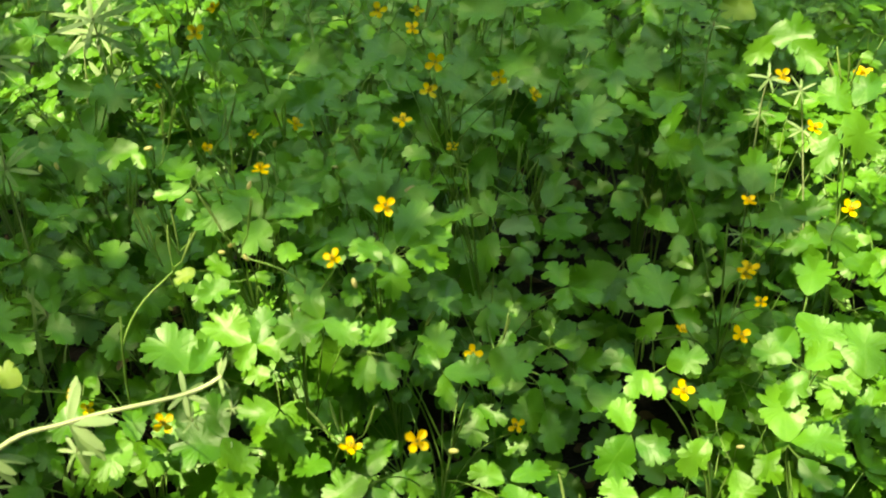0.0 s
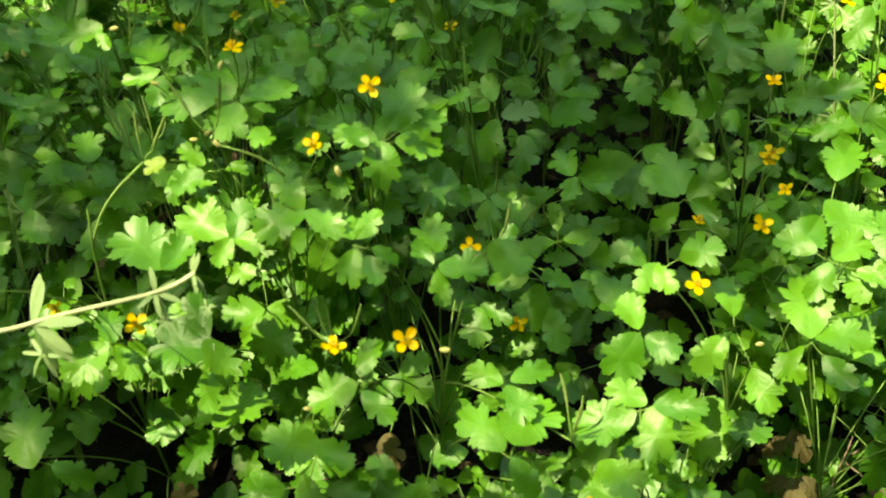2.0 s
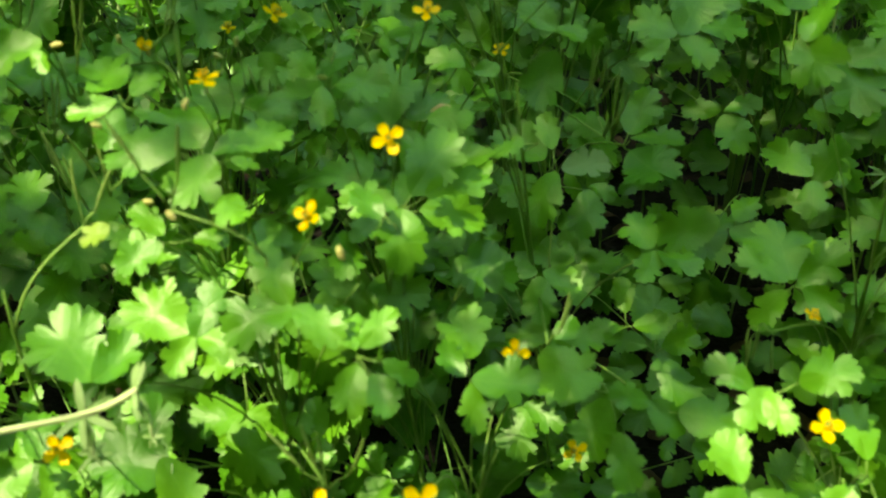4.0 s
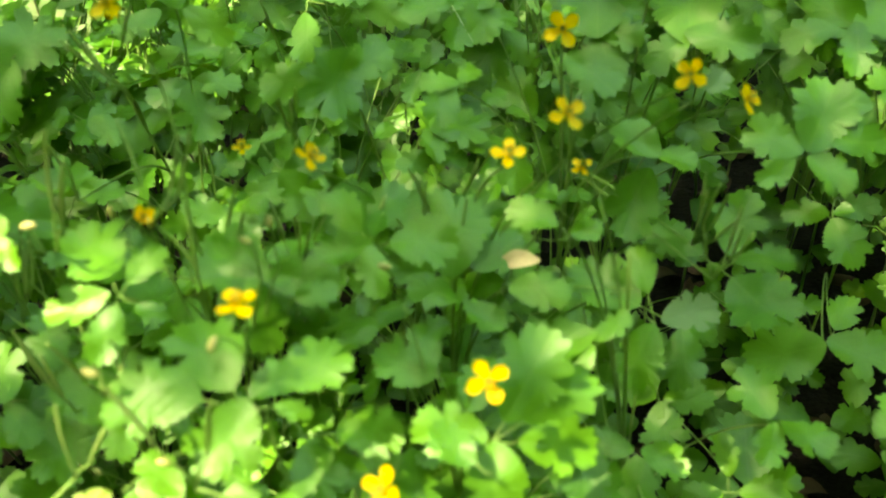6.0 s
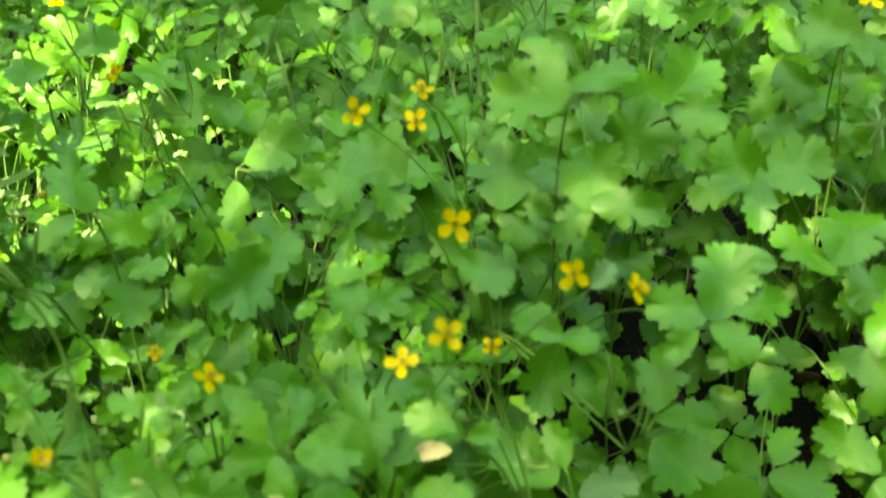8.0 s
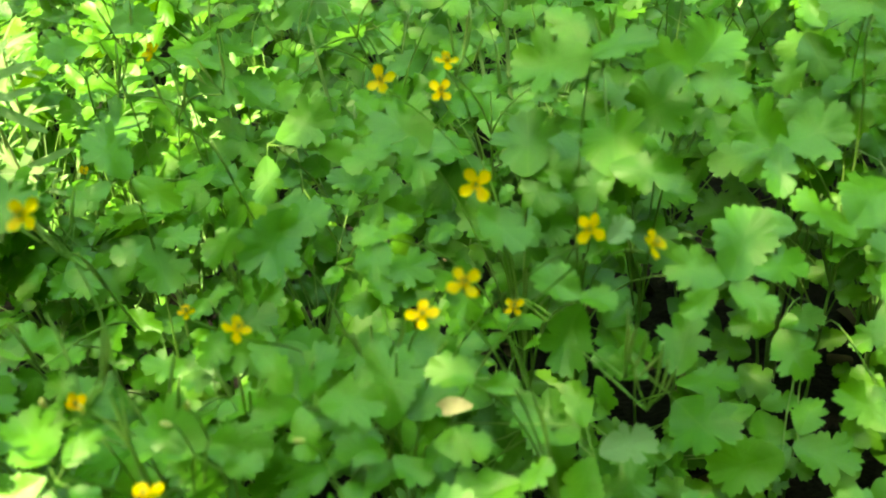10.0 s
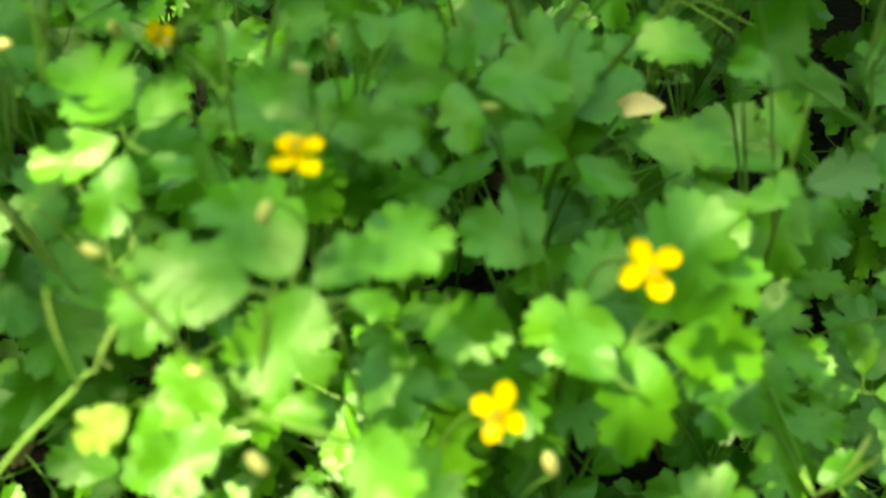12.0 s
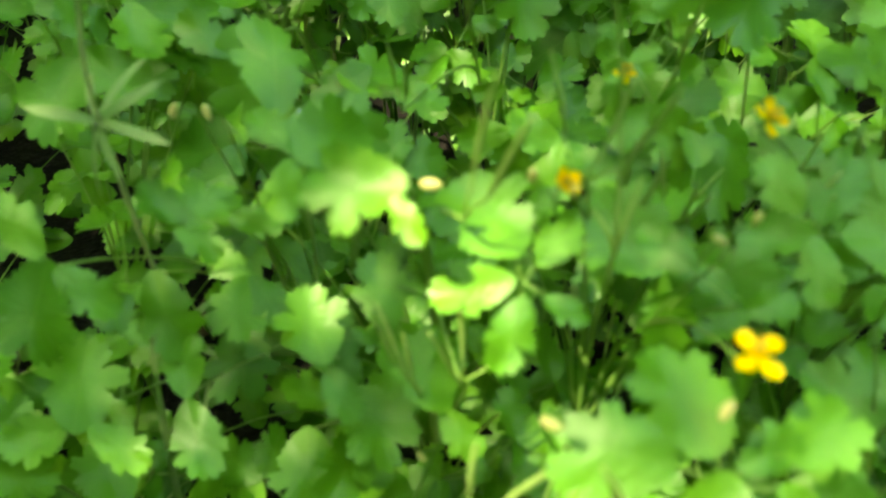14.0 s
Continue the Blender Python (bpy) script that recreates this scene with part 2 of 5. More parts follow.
def blades(count, low, high, cuts, teeth, tooth, fold, droop, material):
    return [mesh_of("leaflet", leaflet_bm(shape, shape.uniform(low, high), cuts[i % len(cuts)], shape.randint(*teeth), tooth,
                                          shape.uniform(*fold), shape.uniform(*droop)), material) for i in range(count)]


LEAFLETS = {
    "T": blades(9, 0.43, 0.50, ENDS, (20, 24), 0.155, (0.02, 0.22), (-0.02, 0.24), LEAF),
    "L": blades(9, 0.33, 0.40, SIDES, (19, 24), 0.15, (0.02, 0.26), (-0.02, 0.26), LEAF),
    "R": blades(4, 0.39, 0.44, (BLUNT,), (17, 20), 0.13, (0.02, 0.14), (0.0, 0.14), LEAF),
    "P": blades(1, 0.34, 0.36, (SIDE_TWO,), (20, 22), 0.12, (0.3, 0.3), (0.3, 0.3), PALE),
    "B": blades(1, 0.14, 0.15, (BLUNT,), (12, 14), 0.05, (0.25, 0.25), (0.15, 0.15), LEAF),
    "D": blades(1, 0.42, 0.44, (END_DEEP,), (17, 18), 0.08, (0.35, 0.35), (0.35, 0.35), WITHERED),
    "Y": blades(1, 0.44, 0.46, (END_DEEP,), (18, 19), 0.08, (0.2, 0.2), (0.2, 0.2), YELLOWED),
}


def petal_bm(rng):
    """A petal from its claw at the origin along x, one long, spoon-shaped."""
    bm = bmesh.new()
    rows, cols = 7, 5
    curl = rng.uniform(-0.10, 0.22)
    grid = []
    for i in range(rows):
        u = i / (rows - 1)
        w = 0.08 + 0.275 * math.sin(math.pi * min(1, u * 0.72 + 0.03)) ** 1.3
        if u > 0.75:
            w *= math.sqrt(max(0.10, 1 - ((u - 0.75) / 0.27) ** 2))
        grid.append([bm.verts.new((u, w * (2 * j / (cols - 1) - 1),
                                   0.16 * u + 0.12 * (2 * j / (cols - 1) - 1) ** 2 * u - curl * u * u
                                   + 0.02 * math.sin(9 * u + 3 * j))) for j in range(cols)])
    for i in range(rows - 1):
        for j in range(cols - 1):
            bm.faces.new((grid[i][j], grid[i + 1][j], grid[i + 1][j + 1], grid[i][j + 1]))
    return bm


def stamens_bm(rng):
    """A ring of two dozen filaments with swollen tips, one unit high."""
    bm = bmesh.new()
    for k in range(22):
        a, lean = 2 * math.pi * k / 22 + rng.uniform(-0.1, 0.1), rng.uniform(0.35, 1.0)
        out = Vector((math.cos(a), math.sin(a), 0))
        tip = out * lean * 0.75 + Vector((0, 0, rng.uniform(0.7, 1.0)))
        tube(bm, [out * 0.1, out * lean * 0.35 + Vector((0, 0, 0.5)), tip], 0.045, 0.045, 3, False)
        tube(bm, [tip - Vector((0, 0, 0.1)), tip, tip + Vector((0, 0, 0.16))], 0.10, 0.09, 4)
    return bm


def spindle_bm(length, radius, beads=0.0, rows=9, sides=7):
    """A pointed body along z from the origin, with a bend and swellings."""
    bm = bmesh.new()
    points = []
    rings = []
    for i in range(rows):
        u = i / (rows - 1)
        r = radius * (0.18 + math.sin(math.pi * (0.06 + 0.88 * u)) ** 0.6) * (1 + beads * math.sin(u * 26))
        bend = 0.10 * length * u * u
        rings.append([bm.verts.new((r * math.cos(2 * math.pi * k / sides) + bend, r * math.sin(2 * math.pi * k / sides), u * length))
                      for k in range(sides)])
    for one, two in zip(rings, rings[1:]):
        for k in range(sides):
            bm.faces.new((one[k], one[(k + 1) % sides], two[(k + 1) % sides], two[k]))
    bm.faces.new(rings[-1])
    bm.faces.new(rings[0][::-1])
    return bm


PETALS = [mesh_of("petal", petal_bm(shape), PETAL) for _ in range(4)]
STAMENS = mesh_of("flower_centre", stamens_bm(shape), STAMEN)
PISTIL = mesh_of("flower", spindle_bm(0.006, 0.0010), STEM)
BUDS = mesh_of("bud", spindle_bm(0.0076, 0.0018), BUD)
PODS = [mesh_of("seed_pod", spindle_bm(0.034, 0.0011, 0.16, 16, 6), POD), mesh_of("seed_pod", spindle_bm(0.026, 0.0010, 0.16, 14, 6), POD)]


# ---- ground ----
def ground_height(x, y):
    near = math.exp(-((x / 2.5) ** 2 + ((y - 1) / 2.5) ** 2))
    return near * (0.022 * noise.noise((x * 5, y * 5, 0)) + 0.010 * noise.noise((x * 19, y * 19, 3)))


bm = bmesh.new()
steps = [-400, -120, -40, -15, -6, -3.5] + [-2.4 + 0.08 * i for i in range(61)] + [3.5, 6, 15, 40, 120, 400]
grid = [[bm.verts.new((x, y + 1, ground_height(x, y + 1))) for x in steps] for y in steps]
for i in range(len(steps) - 1):
    for j in range(len(steps) - 1):
        bm.faces.new((grid[i][j], grid[i][j + 1], grid[i + 1][j + 1], grid[i + 1][j]))
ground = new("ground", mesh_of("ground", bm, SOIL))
tagged(ground, "near-black soil under the plants", "ground", kind="structure")


# ---- celandine plants ----
DEW_SPOTS = []


class Plant:
    """One celandine plant: an Empty at its foot with stems, leaves, flowers, buds and pods under it."""

    def __init__(self, foot, rng):
        self.foot, self.rng = Vector(foot), rng
        self.thing = new("celandine_plant")
        self.thing.location = self.foot
        self.top = None
        self.flowers = 0
        self.wishes = []

    def raise_stem(self, top):
        """The main stem, bent a little, up to top (all in the plant's own axes)."""
        rng = self.rng
        self.top = Vector(top)
        sway = Vector((rng.uniform(-0.03, 0.03), rng.uniform(-0.03, 0.03), 0))
        self.line = curve_points(Vector((0, 0, -0.01)), Vector((0, 0, self.top.z * 0.35)) + sway,
                                 self.top * 0.75 + sway, self.top, 10)
        part("stem", tube(bmesh.new(), self.line, 0.0017, 0.0010, 6), STEM, self.thing)

    def on_stem(self, share):
        i = max(0, min(len(self.line) - 1, round(share * (len(self.line) - 1))))
        return self.line[i].copy()

    def stalk(self, bm, start, end, r0, r1, rise=0.5, n=8, behind=0.0):
        gap = end - start
        tube(bm, curve_points(start, start + Vector((gap.x * 0.25, gap.y * 0.25 + behind, max(0.01, gap.z * rise))),
                              end - Vector((gap.x * 0.30, gap.y * 0.30 - behind, gap.z * 0.12 + 0.004 + 0.6 * behind)), end, n), r0, r1, 5)

    def leaf(self, hub, normal, leaflets, share=None, share_dew=False):
        """A compound leaf: its stalk runs from the stem to hub; each leaflet is (kind, x, y, degrees, length) in the leaf's plane."""
        rng = self.rng
        hub = Vector(hub) - self.foot
        z = Vector(normal).normalized()
        e1 = (Vector((1, 0, 0)) - z * z.x).normalized()
        e2 = z.cross(e1)
        bm = bmesh.new()
        if share is None:
            share = min(0.9, 0.55 * hub.z / max(0.1, self.top.z))
        low = hub - z * 0.004
        self.stalk(bm, self.on_stem(share), low, 0.0010, 0.0007, 0.5, 8, 0.03 if hub.z > 0.3 else 0.0)
        for kind, x, y, turn, length in leaflets:
            foot = hub + e1 * x + e2 * y
            if (foot - hub).length > 0.006:
                tube(bm, [low, (low + foot) / 2 - z * 0.002, foot], 0.0007, 0.0006, 4)
        ob = part("leaf", bm, STEM, self.thing)
        for kind, x, y, turn, length in leaflets:
            a = radians(turn)
            way = e1 * math.cos(a) + e2 * math.sin(a)
            tilt = z + e1 * rng.gauss(0, 0.13) + e2 * rng.gauss(0, 0.13)
            m = axes(tilt, way, hub + e1 * x + e2 * y)
            flip = rng.choice((-1, 1))
            m = m @ Matrix.Diagonal((length, length * rng.uniform(0.92, 1.1) * flip, length * flip * (1 if flip > 0 else -1), 1))
            blade = rng.choice(LEAFLETS[kind])
            if share_dew and rng.random() < 0.35:
                for _ in range(rng.randint(1, 3)):
                    spot = m @ blade.vertices[rng.randrange(1, len(blade.vertices) * 2 // 3)].co
                    DEW_SPOTS.append((self.foot + spot, rng.uniform(0.0005, 0.0011)))
            piece("leaflet", blade, ob, m,
                  {"P": "pale grey-green leaflet, underside up or sunlit by colour", "Y": "yellowed leaflet", "D": "withered brown leaflet"}.get(kind, ""))

    def free_leaf(self, hub, normal, way, size, kinds="TLL"):
        """A leaf of one end leaflet and pairs beside it, that points along way."""
        z = Vector(normal).normalized()
        e1 = (Vector((1, 0, 0)) - z * z.x).normalized()
        e2 = z.cross(e1)
        turn = math.degrees(math.atan2(Vector(way).dot(e2), Vector(way).dot(e1)))
        rng = self.rng
        a = radians(turn)
        out = [("T", 0, 0, turn, size)]
        for s in (-1, 1):
            out.append(("L", 0, 0, turn + s * rng.uniform(62, 95), size * rng.uniform(0.72, 0.92)))
            back = size * rng.uniform(0.6, 0.75)
            if rng.random() < 0.7:
                out.append(("L", -back * math.cos(a), -back * math.sin(a), turn + s * rng.uniform(75, 110), size * rng.uniform(0.45, 0.65)))
        self.leaf(hub, normal, out)

    def flower(self, at, facing, size=0.0105, turn=0, openness=1.0, share=None):
        """A four-petalled flower on its stalk; size is the length of a petal."""
        rng = self.rng
        at = Vector(at) - self.foot
        size *= 0.86
        z = Vector(facing).normalized()
        if share is None:
            share = min(1, max(0.15, (at.z - 0.08 - 1.2 * math.hypot(at.x, at.y)) / max(0.1, self.top.z)))
        bm = bmesh.new()
        self.stalk(bm, self.on_stem(share), at - z * 0.004 - Vector((0, 0, 0.004)), 0.0009, 0.0006, 0.6, 10, 0.035)
        tube(bm, [at - z * 0.004 - Vector((0, 0, 0.004)), at - z * 0.001], 0.0007, 0.0012, 5)
        part("flower_stalk", bm, STEM, self.thing)
        x = Vector((1, 0, 0)) if abs(z.x) < 0.9 else Vector((0, 1, 0))
        m = axes(z, x, at)
        head = piece("flower", PISTIL, self.thing, m, "bright yellow four-petalled flower")
        for k in range(4):
            a = radians(turn + 90 * k + rng.uniform(-9, 9))
            lift = radians(rng.uniform(-4, 10) + (1 - openness) * 70)
            way = Vector((math.cos(a) * math.cos(lift), math.sin(a) * math.cos(lift), math.sin(lift)))
            up = Vector((-math.cos(a) * math.sin(lift), -math.sin(a) * math.sin(lift), math.cos(lift)))
            s = size * rng.uniform(0.92, 1.08)
            piece("petal", rng.choice(PETALS), head, axes(up, way, way * 0.0006) @ Matrix.Diagonal((s, s, s, 1)))
        piece("flower_centre", STAMENS, head, Matrix.Diagonal((0.0055, 0.0055, 0.0058, 1)), "ring of yellow stamens")
        self.flowers += 1

    def bud(self, at, way=(0.2, -0.3, 0.9), scale=1.0, share=None):
        at, z = Vector(at) - self.foot, Vector(way).normalized()
        if share is None:
            share = min(1, max(0.35, (at.z - 0.08) / max(0.1, self.top.z)))
        bm = bmesh.new()
        node = at + Vector((self.rng.uniform(-0.012, 0.012), 0.022, -0.045))
        self.stalk(bm, self.on_stem(share * 0.75), node, 0.0009, 0.0007, 0.3)
        self.stalk(bm, node, at, 0.0006, 0.0004, 0.7, 5)
        part("bud_stalk", bm, STEM, self.thing)
        piece("bud", BUDS, self.thing, axes(z, (1, 0.1, 0), at) @ Matrix.Diagonal((scale, scale, scale, 1)), "pale yellow-green bud")

    def pods(self, tip, count=3, length=0.034, hang=False, share=None):
        """Slender seed pods that stand up to tip, or hang from it."""
        rng = self.rng
        tip = Vector(tip) - self.foot
        if share is None:
            share = min(1, max(0.35, (tip.z - 0.12) / max(0.1, self.top.z)))
        node = tip if hang else tip - Vector((0, 0, length + 0.025))
        bm = bmesh.new()
        self.stalk(bm, self.on_stem(share), node, 0.0011, 0.0009, 0.7)
        for _ in range(count):
            way = Vector((rng.gauss(0, 0.5), rng.gauss(0, 0.4), 1)).normalized()
            end = node + way * rng.uniform(0.016, 0.028)
            if hang:
                end = node + Vector((way.x * 0.022, way.y * 0.022, -0.004))
                way = Vector((way.x * 0.1, way.y * 0.1, -1.7))
            tube(bm, curve_points(node, node + (end - node) * 0.4 + Vector((0, 0, 0.006)), end + Vector((0, 0, 0.004 if hang else -0.004)), end, 4), 0.0007, 0.0006, 4)
            piece("seed_pod", rng.choice(PODS), self.thing,
                  axes((way + Vector((0, 0, 0.6))).normalized(), (rng.uniform(-1, 1), rng.uniform(-1, 1), 0.1), end)
                  @ Matrix.Diagonal((1, 1, length / 0.034, 1)))
        part("pod_stalk", bm, STEM, self.thing)

    def finish(self):
        kind = "flowering" if self.flowers else "leafy"
        size = "tall" if self.top.z > 0.45 else "low"
        label = f"{size} {kind} celandine with lobed green leaves"
        if self.flowers:
            label += " and yellow flowers"
        tagged(self.thing, label, "plant", "celandine plants")
        return self.thing


def in_hollow(x, y):
    return ((x - 0.16 - 0.10 * (y - 0.9)) / 0.12) ** 2 + ((y - 1.14) / 0.33) ** 2 < 1


# The feet of the plants in the near clump, scattered at a hand's width from one another.
scatter = random.Random(4)
FEET = []
while len(FEET) < 60:
    best = max(((scatter.uniform(-0.62, 0.66), scatter.uniform(0.80, 1.75)) for _ in range(14)),
               key=lambda p: min([math.dist(p, q) for q in FEET], default=1) - (1 if in_hollow(*p) else 0))
    FEET.append(best)
PLANTS = [Plant((x, y, ground_height(x, y) - 0.005), random.Random(100 + i)) for i, (x, y) in enumerate(FEET)]


def canopy(x, y):
    """The height of the clump's top over the ground."""
    rise = 0.34 + 0.26 * min(1, max(0, (y - 0.70) / 0.42))
    if x > 0.14:
        rise -= 0.17 * min(1, (x - 0.14) / 0.10) * min(1, max(0, (1.45 - y) / 0.3))
    return rise * (0.34 if in_hollow(x, y) else 1)


def nearest(at):
    return min(PLANTS, key=lambda p: math.hypot(1.8 * (p.foot.x - at[0]), p.foot.y - 0.05 - at[1]) + (0.3 if p.foot.y < at[1] + 0.01 else 0))


WISHES = []


def leaf(hub, normal, leaflets):
    WISHES.append(("leaf", hub, (normal, leaflets)))


def flower(at, facing, size=0.0105, turn=0, openness=1.0):
    WISHES.append(("flower", at, (facing, size, turn, openness)))


def bud(at, way=(0.2, -0.3, 0.9), scale=1.0):
    WISHES.append(("bud", at, (way, scale)))


def pods(tip, count=3, length=0.034, hang=False):
    WISHES.append(("pods", tip, (count, length, hang)))


leaf((0.274, 1.080, 0.443), (-0.30, -0.61, 0.73), [("L", -0.001, 0.002, 131, 0.053), ("L", -0.001, -0.001, 42, 0.043), ("T", -0, -0.001, -91, 0.035)])
leaf((0.252, 1.000, 0.393), (-0.05, -0.66, 0.75), [("T", -0.001, 0.005, 100, 0.062), ("L", -0.005, 0.003, 150, 0.047), ("L", 0.003, 0.002, 34, 0.049), ("L", -0.006, -0.005, -140, 0.041), ("L", 0.006, -0.003, -29, 0.036)])
leaf((-0.095, 0.800, 0.516), (0.13, -0.64, 0.76), [("L", -0.002, 0.003, 126, 0.044), ("T", 0, 0, -162, 0.048), ("L", -0.001, 0.001, -28, 0.039)])
leaf((-0.055, 0.785, 0.495), (0.27, -0.43, 0.86), [("T", -0, -0.007, -94, 0.033), ("L", -0.001, 0.001, 119, 0.038), ("L", 0.002, 0.003, 52, 0.033), ("L", 0.015, -0.004, -16, 0.026), ("L", 0.01, -0.013, -52, 0.03)])
leaf((0.001, 0.920, 0.451), (0.23, -0.53, 0.81), [("T", -0.003, -0.002, 28, 0.046)])
leaf((0.008, 0.830, 0.433), (0.10, -0.48, 0.87), [("T", -0.003, 0.016, 99, 0.044), ("L", -0.004, 0.004, 136, 0.029), ("L", 0, -0.001, -82, 0.034), ("T", 0.001, 0, 3, 0.045)])
leaf((0.057, 0.905, 0.408), (-0.10, -0.47, 0.88), [("R", 0.004, 0.003, 31, 0.023)])
leaf((0.053, 0.850, 0.442), (-0.17, -0.49, 0.85), [("T", -0, 0, -34, 0.049)])
leaf((0.155, 1.070, 0.262), (0.03, -0.47, 0.88), [("T", -0, 0.011, 90, 0.061), ("L", -0.009, 0.003, 159, 0.042), ("L", 0.006, 0.003, 25, 0.044), ("T", 0.002, -0.007, -72, 0.058)])
leaf((-0.378, 1.030, 0.562), (0.33, -0.33, 0.88), [("T", -0.002, -0.001, 18, 0.061), ("L", -0.003, 0.011, 105, 0.064)])
leaf((-0.161, 0.795, 0.496), (0.22, -0.50, 0.84), [("T", -0.003, 0.002, 151, 0.052), ("L", -0, -0.002, 76, 0.042), ("L", 0, 0, -122, 0.029), ("L", 0.001, -0, -10, 0.04)])
leaf((-0.208, 0.750, 0.497), (0.29, -0.45, 0.84), [("T", -0.001, 0.001, 134, 0.058), ("L", -0.001, -0.001, 60, 0.041), ("L", -0.005, -0.005, -133, 0.043)])
leaf((-0.092, 0.930, 0.431), (0.07, -0.53, 0.85), [("L", 0.004, -0.004, 138, 0.048), ("T", 0.012, 0.001, 3, 0.049), ("L", 0.002, -0.001, -33, 0.038)])
leaf((0.134, 0.860, 0.388), (0.21, -0.43, 0.88), [("R", -0.004, 0.004, -40, 0.034), ("T", 0.016, -0.003, -10, 0.048), ("L", -0.003, 0.001, 164, 0.033)])
leaf((0.201, 0.840, 0.419), (-0.11, -0.39, 0.92), [("L", 0.006, 0.006, -133, 0.037), ("L", -0.003, 0.003, -50, 0.037), ("T", 0.024, 0.009, 19, 0.042), ("L", -0.005, 0.004, 142, 0.038)])
leaf((-0.084, 0.900, 0.494), (0.39, -0.50, 0.78), [("L", -0.001, 0.012, -83, 0.04), ("L", -0.025, -0.002, -174, 0.041)])
leaf((0.119, 1.135, 0.448), (-0.16, -0.25, 0.96), [("T", 0.006, -0.011, -59, 0.06), ("L", 0.007, 0.001, 7, 0.05), ("L", 0.006, 0.012, 65, 0.058), ("L", -0.012, 0.011, 136, 0.05)])
leaf((0.062, 1.050, 0.468), (-0.20, -0.48, 0.85), [("L", -0.01, 0.01, 134, 0.055), ("P", 0.004, 0.001, 18, 0.041), ("T", -0, -0.001, -121, 0.048), ("L", -0.004, 0.021, 101, 0.034)])
leaf((0.141, 1.010, 0.418), (0.01, -0.18, 0.98), [("T", -0.002, 0.003, 117, 0.043), ("T", 0.001, -0, -27, 0.04), ("L", -0, -0.001, -107, 0.034)])
leaf((0.122, 1.020, 0.332), (-0.16, -0.55, 0.82), [("L", -0, 0.011, 90, 0.033), ("R", -0.004, -0.001, -173, 0.029), ("R", 0.007, 0, 1, 0.031)])
leaf((0.212, 1.150, 0.354), (-0.03, -0.49, 0.87), [("T", 0.002, 0, -171, 0.064)])
leaf((-0.036, 0.990, 0.548), (0.05, -0.43, 0.90), [("L", 0.003, -0, -7, 0.038)])
leaf((-0.059, 0.990, 0.539), (0.16, -0.44, 0.89), [("L", -0.003, 0, 172, 0.033), ("L", 0.001, -0.001, -42, 0.028)])
leaf((0.022, 0.975, 0.527), (-0.02, -0.33, 0.94), [("L", -0.004, -0.001, -169, 0.048), ("L", -0.007, -0.004, 28, 0.028), ("L", -0.006, -0.008, -127, 0.027)])
leaf((-0.038, 0.885, 0.536), (0.29, -0.48, 0.83), [("L", -0.003, 0.001, 167, 0.04), ("T", 0, -0, -85, 0.045), ("L", 0.005, 0.01, 63, 0.057), ("L", 0.015, 0.011, 34, 0.054), ("L", 0.012, -0, -1, 0.045)])
leaf((-0.039, 0.860, 0.542), (0.06, -0.30, 0.95), [("L", -0.007, 0.004, 147, 0.03)])
leaf((0.014, 0.930, 0.472), (0.10, -0.47, 0.88), [("T", 0.004, 0.009, -113, 0.047)])
leaf((0.003, 1.000, 0.580), (-0.00, -0.41, 0.91), [("T", -0, 0.004, 93, 0.049), ("L", -0.008, 0.005, 148, 0.032), ("R", -0.001, -0, 19, 0.02)])
leaf((-0.005, 1.000, 0.636), (0.06, -0.57, 0.82), [("B", -0.002, -0.001, -148, 0.044)])
leaf((0.059, 1.090, 0.574), (0.02, -0.55, 0.83), [("R", 0.002, -0.001, 144, 0.037), ("R", -0.001, 0, -6, 0.028)])
leaf((0.061, 1.130, 0.537), (-0.01, -0.67, 0.74), [("L", 0, 0, -118, 0.053)])
leaf((0.160, 1.120, 0.555), (0.12, -0.52, 0.84), [("T", -0.002, 0.001, 154, 0.042), ("L", 0.001, -0.001, -32, 0.037), ("L", -0.008, -0.005, -145, 0.03), ("T", 0.001, 0.001, 66, 0.061), ("L", 0.017, 0.005, 15, 0.044)])
leaf((-0.114, 1.012, 0.564), (-0.14, -0.45, 0.88), [("L", 0.001, 0.003, 73, 0.041), ("T", 0.011, -0, -1, 0.041), ("L", 0.001, 0, -167, 0.037), ("L", 0, -0.002, -82, 0.034), ("L", -0.007, 0.008, 128, 0.034)])
leaf((-0.069, 1.030, 0.522), (0.17, -0.47, 0.86), [("T", 0, 0, 86, 0.062), ("L", -0.01, 0.001, 172, 0.04), ("L", 0.012, 0.009, 35, 0.041)])
leaf((-0.236, 0.935, 0.591), (0.36, -0.26, 0.90), [("T", -0.005, 0.006, 132, 0.049), ("L", 0.003, 0.006, 67, 0.029), ("L", -0.004, -0.002, -155, 0.037), ("L", -0, -0.009, -92, 0.033), ("L", 0.009, -0.005, -29, 0.021)])
leaf((-0.153, 0.857, 0.591), (0.15, -0.28, 0.95), [("T", -0.018, 0, 179, 0.046), ("T", -0.005, 0.006, 129, 0.046), ("L", 0.003, 0.003, 46, 0.028), ("T", 0.016, 0.012, 36, 0.038), ("T", 0.001, 0.003, -100, 0.041), ("L", 0.015, -0.001, -4, 0.018)])
leaf((-0.183, 0.840, 0.539), (0.36, -0.41, 0.84), [("L", -0.004, 0.003, 144, 0.029), ("R", 0.013, 0.003, 11, 0.025), ("T", -0.005, -0.004, -136, 0.031)])
leaf((-0.212, 0.835, 0.555), (0.10, -0.28, 0.95), [("Y", -0.004, -0.003, -139, 0.021)])
